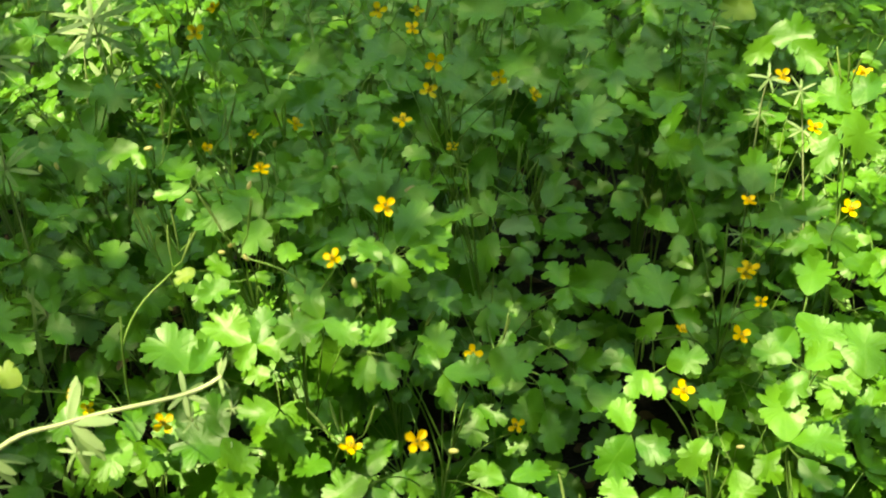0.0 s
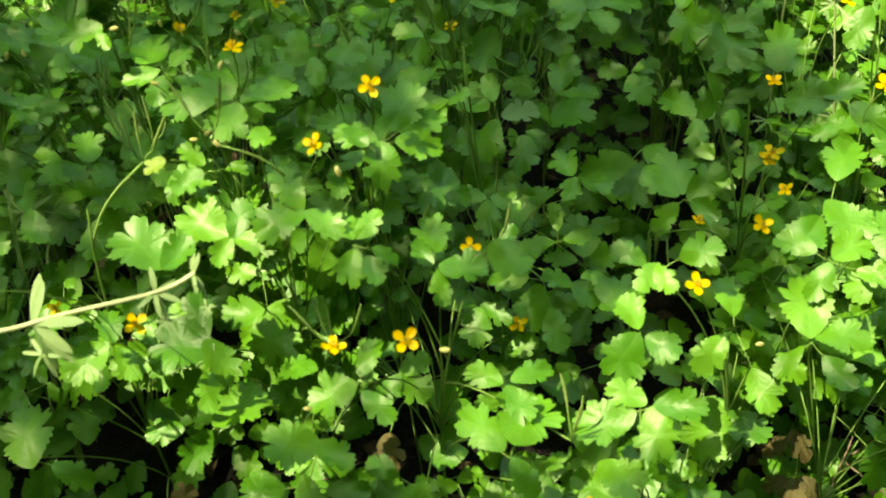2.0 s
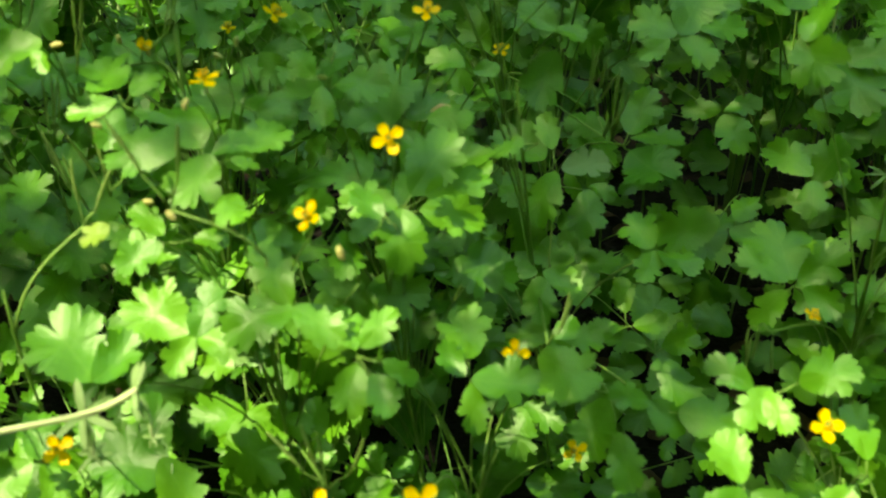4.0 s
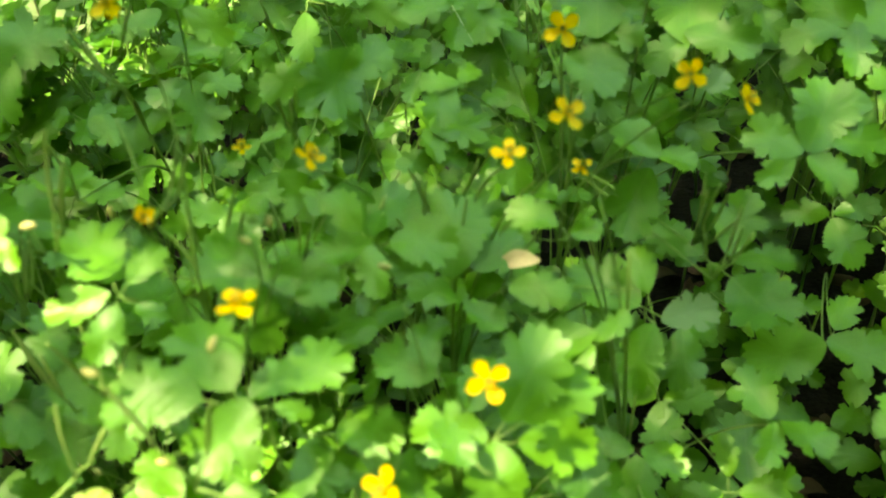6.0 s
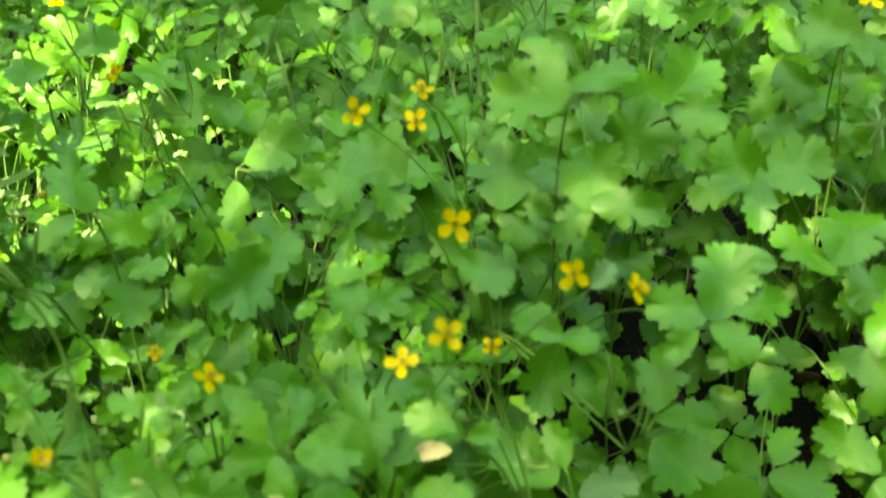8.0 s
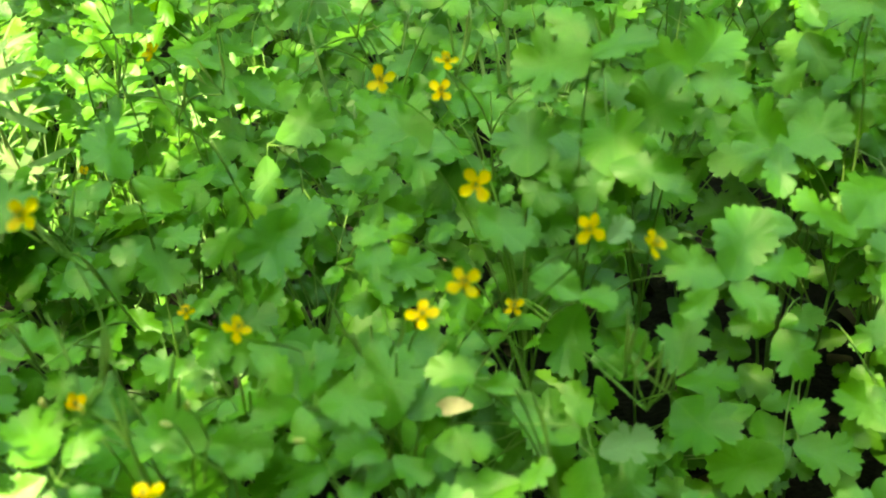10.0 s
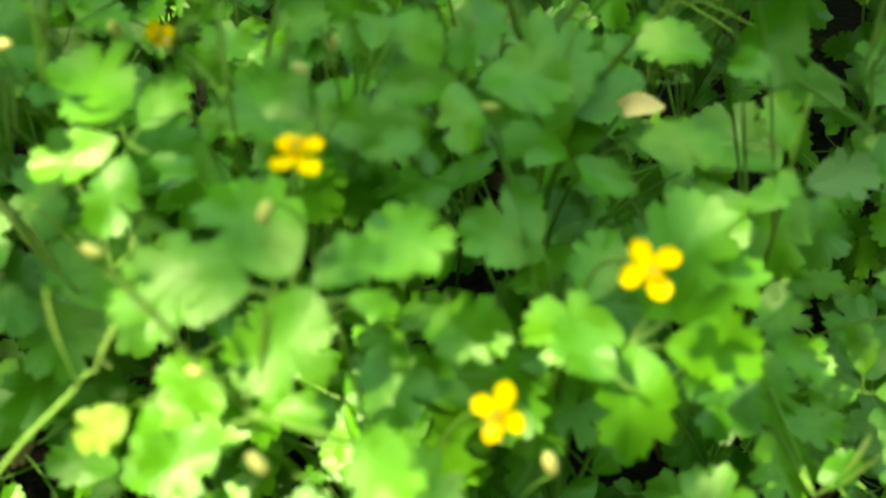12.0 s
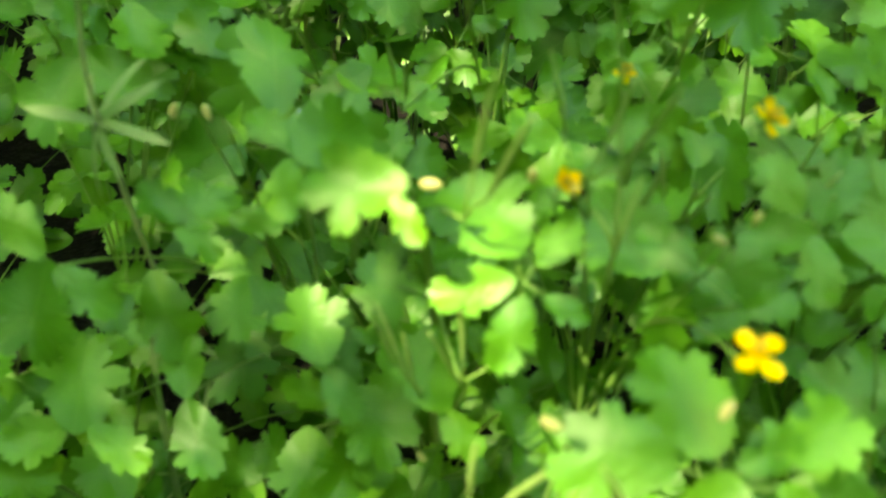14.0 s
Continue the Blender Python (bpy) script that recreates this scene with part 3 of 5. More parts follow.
leaf((-0.143, 0.900, 0.522), (-0.19, -0.43, 0.89), [("T", 0.003, -0.005, -61, 0.04), ("L", 0.022, -0, 0, 0.039)])
leaf((-0.070, 0.950, 0.514), (0.11, -0.35, 0.93), [("T", -0.003, 0.001, 162, 0.041), ("L", -0.004, 0.007, 121, 0.031)])
leaf((-0.149, 0.950, 0.575), (0.12, -0.63, 0.77), [("L", 0.001, 0, 8, 0.025), ("L", -0.019, 0.011, 149, 0.031)])
leaf((-0.321, 0.950, 0.437), (0.51, -0.28, 0.82), [("L", 0.001, 0.004, -98, 0.05), ("T", 0.003, 0.006, 60, 0.055), ("L", -0.019, 0.005, 165, 0.031)])
leaf((-0.119, 0.800, 0.598), (0.10, -0.31, 0.94), [("T", -0, 0.001, -86, 0.029), ("L", 0.032, -0.004, -6, 0.023)])
leaf((0.045, 1.060, 0.490), (-0.38, -0.56, 0.74), [("R", -0.092, 0.01, 173, 0.036)])
leaf((0.005, 1.100, 0.502), (-0.17, -0.32, 0.93), [("T", -0.023, 0, 179, 0.047)])
leaf((-0.178, 0.990, 0.556), (0.09, -0.60, 0.79), [("L", 0.001, -0.004, -82, 0.043), ("T", 0.005, -0.003, 153, 0.056), ("L", 0.002, -0, -5, 0.049)])
leaf((-0.002, 1.100, 0.644), (0.01, -0.48, 0.88), [("T", 0.001, -0.001, 147, 0.047), ("L", 0.003, -0.003, -47, 0.043), ("L", 0.005, 0.01, 61, 0.035)])
leaf((-0.068, 1.148, 0.593), (0.17, -0.49, 0.86), [("L", -0, 0, 176, 0.028), ("T", -0.003, -0.004, -122, 0.033), ("L", 0, 0, 63, 0.026)])
leaf((0.114, 1.300, 0.592), (-0.19, -0.73, 0.65), [("T", -0.013, -0.004, 18, 0.064), ("L", -0.001, 0.002, 119, 0.044), ("L", -0.019, 0.006, 161, 0.036)])
leaf((0.080, 1.250, 0.666), (-0.01, -0.58, 0.82), [("T", 0.002, -0, 175, 0.062), ("L", -0.001, -0, 17, 0.05), ("L", -0.004, 0.01, 111, 0.047)])
leaf((0.163, 1.330, 0.613), (0.09, -0.60, 0.80), [("T", 0, 0, 49, 0.064), ("L", 0.004, -0.001, 163, 0.049), ("L", -0.002, 0.002, -39, 0.053)])
leaf((0.216, 1.250, 0.583), (-0.23, -0.50, 0.83), [("T", 0.005, -0.005, 133, 0.064), ("T", -0.001, -0, 9, 0.058), ("L", -0, -0, -93, 0.047), ("L", -0.011, -0.001, -173, 0.043)])
leaf((0.029, 1.235, 0.587), (-0.20, -0.61, 0.77), [("T", 0, -0.007, 92, 0.06), ("L", -0.001, 0.006, -77, 0.045), ("L", 0, 0, -7, 0.035)])
leaf((0.093, 1.220, 0.592), (-0.19, -0.51, 0.84), [("T", 0, -0.009, 90, 0.062), ("L", -0.004, 0.001, -19, 0.055), ("L", 0.001, 0.001, -144, 0.042)])
leaf((-0.355, 1.410, 0.656), (0.55, -0.46, 0.70), [("T", 0, -0.003, 95, 0.064), ("L", -0.01, -0.007, -144, 0.043), ("T", 0.026, -0.013, -26, 0.049), ("L", 0.008, 0.009, 45, 0.047)])
leaf((-0.271, 1.200, 0.633), (0.41, -0.48, 0.78), [("T", 0.005, -0.005, 134, 0.051), ("L", 0.008, -0.005, -28, 0.039), ("L", -0.008, -0.009, -131, 0.038)])
leaf((-0.149, 1.150, 0.601), (0.20, -0.54, 0.82), [("T", 0.009, 0.02, -113, 0.061), ("L", 0.001, 0.001, 33, 0.044), ("L", -0.014, -0.003, -166, 0.042)])
leaf((-0.223, 1.400, 0.541), (0.12, -0.71, 0.69), [("T", 0.009, 0.004, 21, 0.061), ("L", -0, -0.012, -90, 0.051), ("L", 0.049, -0.009, -10, 0.051)])
leaf((0.288, 1.450, 0.562), (-0.30, -0.65, 0.70), [("R", -0.006, 0.018, -72, 0.05), ("L", -0.007, -0.005, -140, 0.041)])
leaf((0.318, 1.400, 0.628), (-0.08, -0.55, 0.83), [("T", 0.011, -0.007, 149, 0.056), ("L", 0.002, -0.003, -59, 0.049)])
leaf((0.251, 1.170, 0.554), (-0.01, -0.35, 0.94), [("L", 0.004, -0.004, 135, 0.056), ("L", -0.035, 0.006, 170, 0.049), ("T", 0.003, 0.005, 54, 0.064)])
leaf((-0.065, 1.270, 0.609), (0.05, -0.48, 0.87), [("T", 0.016, -0.019, 130, 0.064), ("L", 0.001, -0.004, -70, 0.044), ("L", -0.013, -0.01, -142, 0.044)])
leaf((-0.201, 1.650, 0.598), (0.41, -0.59, 0.70), [("T", 0.013, 0.016, -129, 0.064), ("L", 0.002, -0.002, -36, 0.042), ("L", -0.016, -0.019, -129, 0.045)])
leaf((-0.080, 1.620, 0.593), (0.23, -0.64, 0.73), [("T", 0.017, -0.019, 132, 0.064), ("L", 0.008, -0.005, -31, 0.043)])
leaf((0.063, 1.550, 0.593), (-0.25, -0.61, 0.76), [("T", 0.014, -0.02, 125, 0.064), ("L", 0.01, -0.011, -49, 0.051), ("L", -0.016, -0.003, -169, 0.048)])
leaf((0.170, 1.550, 0.608), (-0.21, -0.62, 0.76), [("T", -0.015, -0.013, 39, 0.064), ("L", -0.008, -0.002, -164, 0.046), ("L", 0, -0.001, -59, 0.042)])
leaf((-0.301, 1.540, 0.555), (0.15, -0.57, 0.81), [("R", -0.001, 0.024, -87, 0.064), ("R", 0.015, -0.007, -25, 0.048)])
leaf((0.244, 1.050, 0.579), (-0.47, -0.22, 0.85), [("T", -0.001, 0.011, -87, 0.053), ("L", 0, 0.001, 50, 0.048)])
leaf((-0.350, 0.985, 0.591), (0.36, -0.45, 0.82), [("T", -0.011, -0.001, -176, 0.049), ("T", -0, -0.001, 52, 0.046), ("L", 0, 0.002, -98, 0.032), ("L", -0.006, 0.004, 141, 0.026)])
leaf((-0.291, 0.935, 0.634), (0.01, -0.46, 0.89), [("T", 0.007, 0.002, -162, 0.044), ("L", 0.003, -0.005, -57, 0.023)])
leaf((-0.422, 0.990, 0.536), (0.35, -0.35, 0.87), [("T", -0.005, -0.007, 55, 0.047), ("L", 0.006, -0.001, 167, 0.031), ("L", -0.002, 0.001, -27, 0.034), ("L", 0.025, 0.006, 14, 0.029)])
leaf((-0.423, 1.100, 0.552), (0.26, -0.62, 0.74), [("T", -0.01, 0.02, -62, 0.064), ("L", -0.005, 0.002, 153, 0.04)])
leaf((-0.408, 1.030, 0.445), (0.05, -0.25, 0.97), [("T", 0.001, 0.004, -102, 0.048), ("L", -0.003, 0.003, -42, 0.041), ("L", -0.003, 0.001, 158, 0.037)])
leaf((-0.452, 1.000, 0.478), (0.27, -0.49, 0.83), [("L", -0, 0, -60, 0.054), ("R", -0.008, -0.015, -117, 0.027)])
leaf((-0.475, 0.950, 0.531), (0.19, -0.48, 0.85), [("T", 0, 0.004, -95, 0.054), ("L", 0.005, -0.002, -24, 0.037), ("L", -0.002, 0.002, 137, 0.044)])
leaf((-0.325, 0.950, 0.464), (-0.00, -0.22, 0.97), [("T", -0.004, 0.003, -34, 0.049), ("L", 0, -0, 124, 0.036)])
leaf((-0.356, 0.955, 0.416), (0.13, -0.20, 0.97), [("T", -0, 0.002, -74, 0.048), ("L", 0.021, -0.01, -26, 0.035)])
leaf((-0.309, 0.970, 0.508), (0.14, -0.50, 0.85), [("L", 0.004, -0.009, 114, 0.043), ("T", 0.004, -0.005, -55, 0.042), ("L", 0.008, -0.004, -26, 0.039)])
leaf((-0.363, 1.130, 0.531), (0.08, -0.28, 0.96), [("L", 0.005, 0.005, -132, 0.041), ("T", -0.012, -0.011, 43, 0.049), ("L", 0.021, -0.007, -19, 0.035)])
leaf((-0.535, 1.120, 0.531), (0.20, -0.56, 0.81), [("T", -0.002, -0.005, -113, 0.058), ("L", -0.001, 0.001, -35, 0.053)])
leaf((-0.423, 1.020, 0.377), (0.35, -0.31, 0.88), [("T", -0.007, 0.027, -74, 0.055), ("L", 0.02, 0.017, 40, 0.053)])
leaf((0.069, 0.680, 0.350), (0.01, -0.31, 0.95), [("T", -0.004, 0.004, 139, 0.054), ("T", 0.003, 0.007, 69, 0.065), ("L", 0.001, -0.002, -53, 0.038)])
leaf((0.067, 0.745, 0.369), (-0.23, -0.44, 0.87), [("L", -0.003, 0.002, 152, 0.035), ("L", 0.004, 0.002, 28, 0.04), ("T", -0, 0, -62, 0.043)])
leaf((0.188, 0.720, 0.365), (-0.20, -0.57, 0.80), [("T", -0.013, -0.004, -163, 0.056), ("T", 0, -0, -82, 0.047), ("L", 0.002, -0, -1, 0.046), ("L", -0.004, 0.002, 146, 0.037)])
leaf((0.142, 0.700, 0.321), (-0.16, -0.33, 0.93), [("T", 0.001, -0, -39, 0.048)])
leaf((0.184, 0.780, 0.396), (-0.08, -0.63, 0.77), [("T", -0.001, -0.001, -128, 0.05), ("R", 0.004, -0.003, -37, 0.035), ("R", -0.001, 0.002, 109, 0.039)])
leaf((0.343, 0.820, 0.349), (-0.33, -0.33, 0.88), [("T", 0, 0.001, 82, 0.068), ("T", 0.004, 0, 1, 0.048), ("L", 0.008, -0.018, -65, 0.042), ("L", -0.007, -0.006, -142, 0.038)])
leaf((0.277, 0.830, 0.359), (0.02, -0.59, 0.81), [("T", 0.001, -0.001, -53, 0.05), ("L", -0.008, -0.008, -136, 0.047), ("L", 0.011, -0.039, -73, 0.044), ("L", -0.001, 0.009, 94, 0.043)])
leaf((-0.098, 0.690, 0.357), (0.43, -0.44, 0.79), [("T", 0.011, 0.001, -173, 0.052), ("L", 0.002, -0.001, -15, 0.04)])
leaf((-0.060, 0.735, 0.380), (-0.06, -0.49, 0.87), [("T", 0.001, 0, -168, 0.047), ("L", 0.005, -0.005, -48, 0.038), ("L", 0.003, 0.008, 71, 0.037), ("L", -0.035, 0.014, 158, 0.044)])
leaf((-0.286, 0.780, 0.399), (0.40, -0.31, 0.87), [("T", -0.003, -0.004, -130, 0.046), ("L", 0.004, -0.004, -43, 0.039), ("L", 0.001, -0.002, 109, 0.041)])
leaf((-0.200, 0.790, 0.379), (0.32, -0.50, 0.80), [("T", 0.002, -0, 172, 0.061), ("L", -0.008, 0.009, -49, 0.05), ("L", -0.001, -0.02, -91, 0.041), ("L", -0.006, 0.011, 120, 0.048)])
leaf((-0.194, 0.760, 0.323), (0.10, -0.57, 0.81), [("R", -0.009, -0.008, 41, 0.058), ("L", -0.009, -0.012, -127, 0.047), ("L", -0.035, -0.009, -165, 0.037)])
leaf((0.270, 0.870, 0.228), (-0.11, -0.52, 0.85), [("T", 0.001, 0.006, -100, 0.068), ("L", 0.013, -0.012, -42, 0.05)])
leaf((0.434, 0.850, 0.174), (-0.14, -0.54, 0.83), [("T", -0.002, 0.009, -76, 0.048)])
leaf((0.400, 1.050, 0.480), (-0.25, -0.65, 0.72), [("T", 0.007, 0, -178, 0.052), ("L", -0.007, -0.003, 24, 0.042), ("L", 0.016, -0.014, -39, 0.048)])
leaf((-0.111, 0.700, 0.296), (-0.03, -0.53, 0.85), [("L", -0.003, 0.01, -72, 0.042), ("T", -0.019, -0.002, -174, 0.049), ("L", 0.019, -0.003, -8, 0.04)])
leaf((0.102, 0.880, 0.383), (-0.14, -0.61, 0.78), [("T", -0.002, -0.005, -112, 0.048), ("L", 0.007, -0.03, -76, 0.043), ("L", -0.012, 0.001, 176, 0.043)])
leaf((0.367, 0.870, 0.402), (-0.10, -0.52, 0.85), [("L", -0.012, 0.008, 144, 0.042), ("T", 0.001, 0.001, 34, 0.044), ("L", 0.02, -0.011, -29, 0.033), ("L", -0.002, -0.003, -121, 0.041)])
leaf((0.450, 1.550, 0.551), (-0.38, -0.60, 0.71), [("Y", 0.005, -0.005, 134, 0.061)])
leaf((-0.343, 0.730, 0.497), (0.34, -0.34, 0.88), [("Y", -0.011, 0.003, 163, 0.03)])
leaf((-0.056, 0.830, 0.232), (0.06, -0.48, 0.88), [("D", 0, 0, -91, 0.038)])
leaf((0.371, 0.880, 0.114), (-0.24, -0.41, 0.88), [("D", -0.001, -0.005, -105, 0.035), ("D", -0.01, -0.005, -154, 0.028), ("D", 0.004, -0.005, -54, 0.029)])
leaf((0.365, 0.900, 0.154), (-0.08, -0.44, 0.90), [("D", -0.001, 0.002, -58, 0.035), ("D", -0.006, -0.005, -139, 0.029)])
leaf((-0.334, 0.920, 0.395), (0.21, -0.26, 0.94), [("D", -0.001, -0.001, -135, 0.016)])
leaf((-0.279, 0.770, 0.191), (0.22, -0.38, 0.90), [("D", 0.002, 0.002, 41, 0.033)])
leaf((-0.420, 0.800, 0.234), (0.16, -0.41, 0.90), [("T", 0.005, -0.011, 114, 0.068), ("L", 0.023, -0.007, -18, 0.046)])
leaf((-0.008, 0.700, 0.288), (-0.07, -0.50, 0.86), [("T", 0.005, 0.005, -135, 0.043), ("R", -0.023, 0.013, 149, 0.032)])
leaf((0.096, 0.700, 0.294), (0.02, -0.22, 0.97), [("L", -0.003, 0.008, -67, 0.041), ("T", -0.016, -0.012, -143, 0.035)])
leaf((0.473, 1.150, 0.559), (-0.07, -0.63, 0.77), [("T", 0, -0.001, 119, 0.051), ("T", -0.002, 0.005, -72, 0.064), ("L", -0.02, -0.029, -124, 0.048), ("L", 0.006, 0.008, 52, 0.05)])
leaf((0.317, 1.200, 0.492), (-0.17, -0.54, 0.82), [("T", -0.005, 0.01, -66, 0.064), ("L", 0.004, -0.003, 141, 0.052), ("L", 0.002, 0.001, 18, 0.045)])
leaf((0.351, 1.080, 0.503), (0.05, -0.50, 0.86), [("L", -0.002, -0.012, 81, 0.058), ("T", -0.001, -0.001, -134, 0.064)])
leaf((0.377, 0.930, 0.425), (-0.21, -0.52, 0.83), [("T", -0.003, 0.005, -57, 0.06), ("L", -0.009, -0.012, -128, 0.058), ("L", 0.008, 0.021, 69, 0.063)])
leaf((0.428, 0.880, 0.403), (-0.26, -0.53, 0.81), [("T", -0.003, -0.019, 80, 0.063), ("L", -0.007, -0.007, -133, 0.055)])
leaf((0.312, 1.450, 0.521), (-0.24, -0.67, 0.71), [("T", -0.003, 0.014, -77, 0.064), ("L", -0.007, -0.001, -168, 0.052), ("L", 0.011, -0.01, -43, 0.049)])
leaf((0.481, 1.500, 0.540), (-0.44, -0.67, 0.60), [("T", -0.016, 0.003, -12, 0.064), ("L", -0.004, -0.003, -148, 0.058), ("L", 0.017, -0.016, -44, 0.062)])
leaf((-0.448, 1.300, 0.552), (0.29, -0.68, 0.67), [("T", -0.021, -0.014, 34, 0.063), ("L", -0.017, 0.003, 171, 0.05), ("T", -0.006, -0.014, -114, 0.064)])
leaf((-0.663, 1.600, 0.549), (0.34, -0.71, 0.62), [("T", 0.001, -0.021, 93, 0.064), ("L", 0.018, -0.006, -17, 0.043), ("L", -0.005, -0.008, -120, 0.046)])
leaf((-0.432, 1.500, 0.520), (0.16, -0.63, 0.76), [("T", -0.012, -0.006, 24, 0.064), ("L", 0, 0, 142, 0.063)])
leaf((-0.217, 0.860, 0.531), (0.01, -0.43, 0.90), [("T", 0.001, -0, -30, 0.038), ("L", -0.001, -0.006, -98, 0.029)])
leaf((-0.269, 0.930, 0.489), (0.47, -0.41, 0.78), [("T", -0.001, 0.001, 124, 0.043), ("L", -0.004, 0.003, -41, 0.03)])
leaf((-0.337, 0.950, 0.492), (0.17, -0.46, 0.87), [("T", 0.002, -0.004, 117, 0.045), ("L", 0.003, -0.004, -52, 0.032)])
leaf((-0.260, 0.880, 0.437), (0.18, -0.32, 0.93), [("T", -0.007, -0.001, 6, 0.042), ("L", -0.005, 0, 177, 0.034)])
leaf((-0.056, 0.930, 0.508), (0.05, -0.35, 0.93), [("L", 0.001, 0.001, 68, 0.037), ("L", -0.005, -0.007, -123, 0.032)])
leaf((-0.481, 0.930, 0.426), (0.22, -0.32, 0.92), [("T", 0.002, -0.009, 99, 0.058), ("L", -0.002, -0.002, -134, 0.04), ("L", 0.009, -0.003, -18, 0.041)])
leaf((-0.421, 0.950, 0.437), (0.03, -0.45, 0.89), [("L", 0.001, -0.002, -61, 0.047), ("L", 0, -0.002, 104, 0.041)])
leaf((-0.478, 0.930, 0.349), (0.15, -0.18, 0.97), [("T", 0.008, -0.011, 125, 0.056)])
leaf((-0.170, 1.020, 0.500), (-0.02, -0.35, 0.94), [("L", -0.002, 0.003, 127, 0.043), ("L", 0.004, 0.075, 86, 0.03)])
# Two sunlit bracts, their brightness given by the pale underside colour.
leaf((-0.016, 1.000, 0.619), (0.18, -0.53, 0.83), [("P", -0.005, 0.001, 171, 0.025)])
leaf((0.077, 1.060, 0.634), (0.24, -0.59, 0.77), [("P", 0.002, 0.002, 44, 0.026)])

# dim leaves in and round the hollow
leaf((0.062, 0.985, 0.345), (-0.05, -0.50, 0.86), [("T", 0, 0, -80, 0.046), ("L", 0.002, 0.003, -5, 0.040), ("L", -0.002, 0.003, 178, 0.040)])
leaf((0.034, 0.965, 0.285), (0.08, -0.50, 0.86), [("T", 0, 0, -100, 0.046), ("L", 0.002, 0.003, -22, 0.040), ("L", -0.002, 0.003, 165, 0.040)])
leaf((0.050, 0.990, 0.405), (0.02, -0.52, 0.85), [("T", 0, 0, -95, 0.040), ("L", 0.002, 0.003, -15, 0.034), ("L", -0.002, 0.003, 170, 0.034)])
leaf((0.081, 1.105, 0.335), (-0.05, -0.42, 0.90), [("T", 0, 0, -84, 0.046), ("L", -0.003, 0.004, 168, 0.040), ("L", 0.003, 0.004, -14, 0.040), ("L", -0.002, 0.012, 110, 0.030)])
leaf((0.088, 1.092, 0.425), (0.10, -0.62, 0.78), [("T", 0, 0, -86, 0.045), ("L", 0.002, 0.004, -18, 0.026)])
leaf((0.238, 1.205, 0.312), (-0.12, -0.45, 0.88), [("T", -0.004, 0, -28, 0.058), ("L", -0.006, -0.004, -150, 0.048), ("L", 0.002, 0.006, 62, 0.044)])
leaf((0.216, 1.205, 0.440), (-0.05, -0.52, 0.84), [("T", 0, 0, -70, 0.044), ("L", 0, 0.003, 10, 0.036), ("L", -0.003, 0.003, 172, 0.036)])
leaf((0.352, 1.330, 0.330), (-0.15, -0.50, 0.84), [("T", 0, 0, -60, 0.052), ("L", 0.002, 0.003, 25, 0.044), ("L", -0.002, 0.003, -150, 0.044)])
leaf((0.345, 1.440, 0.400), (-0.08, -0.55, 0.83), [("T", 0, 0, -85, 0.054), ("L", 0.002, 0.003, 0, 0.046), ("L", -0.002, 0.003, -175, 0.046)])
leaf((0.230, 1.330, 0.230), (0.00, -0.50, 0.86), [("T", 0, 0, -75, 0.052), ("L", 0.002, 0.003, 15, 0.042), ("L", -0.002, 0.003, -165, 0.042)])

# flowers, with the way that each one faces
flower((-0.039, 0.867, 0.598), (0.05, -0.80, 0.60), 0.0118, 30)
flower((-0.086, 0.831, 0.563), (-0.35, -0.55, 0.75), 0.0115, 70)
flower((0.037, 0.856, 0.438), (0.0, -0.75, 0.65), 0.0110, 0)
flower((0.079, 0.849, 0.352), (-0.35, -0.5, 0.8), 0.0105, 20)
flower((-0.010, 0.710, 0.450), (0.1, -0.7, 0.7), 0.0125, 55)
flower((0.233, 0.804, 0.428), (0.1, -0.5, 0.85), 0.0125, 10)
flower((0.316, 0.930, 0.403), (0.1, -0.6, 0.8), 0.0120, 30)
flower((0.264, 0.980, 0.378), (0.3, -0.3, 0.9), 0.0075, 60)
flower((-0.153, 0.878, 0.633), (0.0, -0.02, 1.0), 0.0118, 45, 1.12)
flower((-0.238, 0.737, 0.452), (0.1, -0.6, 0.8), 0.0115, 40)
flower((-0.312, 0.740, 0.485), (-0.6, -0.4, 0.7), 0.0110, 20)
flower((-0.305, 0.742, 0.466), (0.2, -0.6, 0.8), 0.0075, 60)
flower((-0.067, 0.700, 0.453), (0.3, -0.1, 0.95), 0.0110, 15)
flower((0.139, 0.680, 0.287), (0.0, -0.3, 0.95), 0.0115, 30)
flower((-0.001, 1.125, 0.644), (-0.05, -0.80, 0.55), 0.0135, 30)
flower((0.070, 1.060, 0.647), (-0.35, -0.7, 0.6), 0.0115, 50)
flower((0.106, 1.077, 0.621), (0.65, -0.3, 0.7), 0.0110, 10)
flower((-0.002, 1.000, 0.658), (0.3, -0.5, 0.8), 0.0115, 35)
flower((-0.033, 1.029, 0.615), (0.1, -0.5, 0.85), 0.0115, 0)
flower((0.014, 1.125, 0.541), (0.0, -0.4, 0.9), 0.0090, 40)
flower((-0.146, 1.023, 0.617), (0.55, -0.2, 0.8), 0.0100, 10)
flower((-0.228, 0.965, 0.615), (0.5, -0.2, 0.85), 0.0105, 45, 0.45)
flower((-0.225, 0.989, 0.729), (0.0, -0.7, 0.7), 0.0120, 45)
flower((-0.072, 1.235, 0.672), (-0.1, -0.65, 0.7), 0.0125, 20)
flower((-0.037, 1.290, 0.632), (0.1, -0.65, 0.7), 0.0120, 50)
flower((-0.032, 1.310, 0.648), (0.2, -0.3, 0.9), 0.0110, 5)
flower((0.449, 1.350, 0.531), (0.0, -0.7, 0.7), 0.0135, 45)
flower((0.444, 1.180, 0.528), (0.2, -0.4, 0.9), 0.0120, 30)
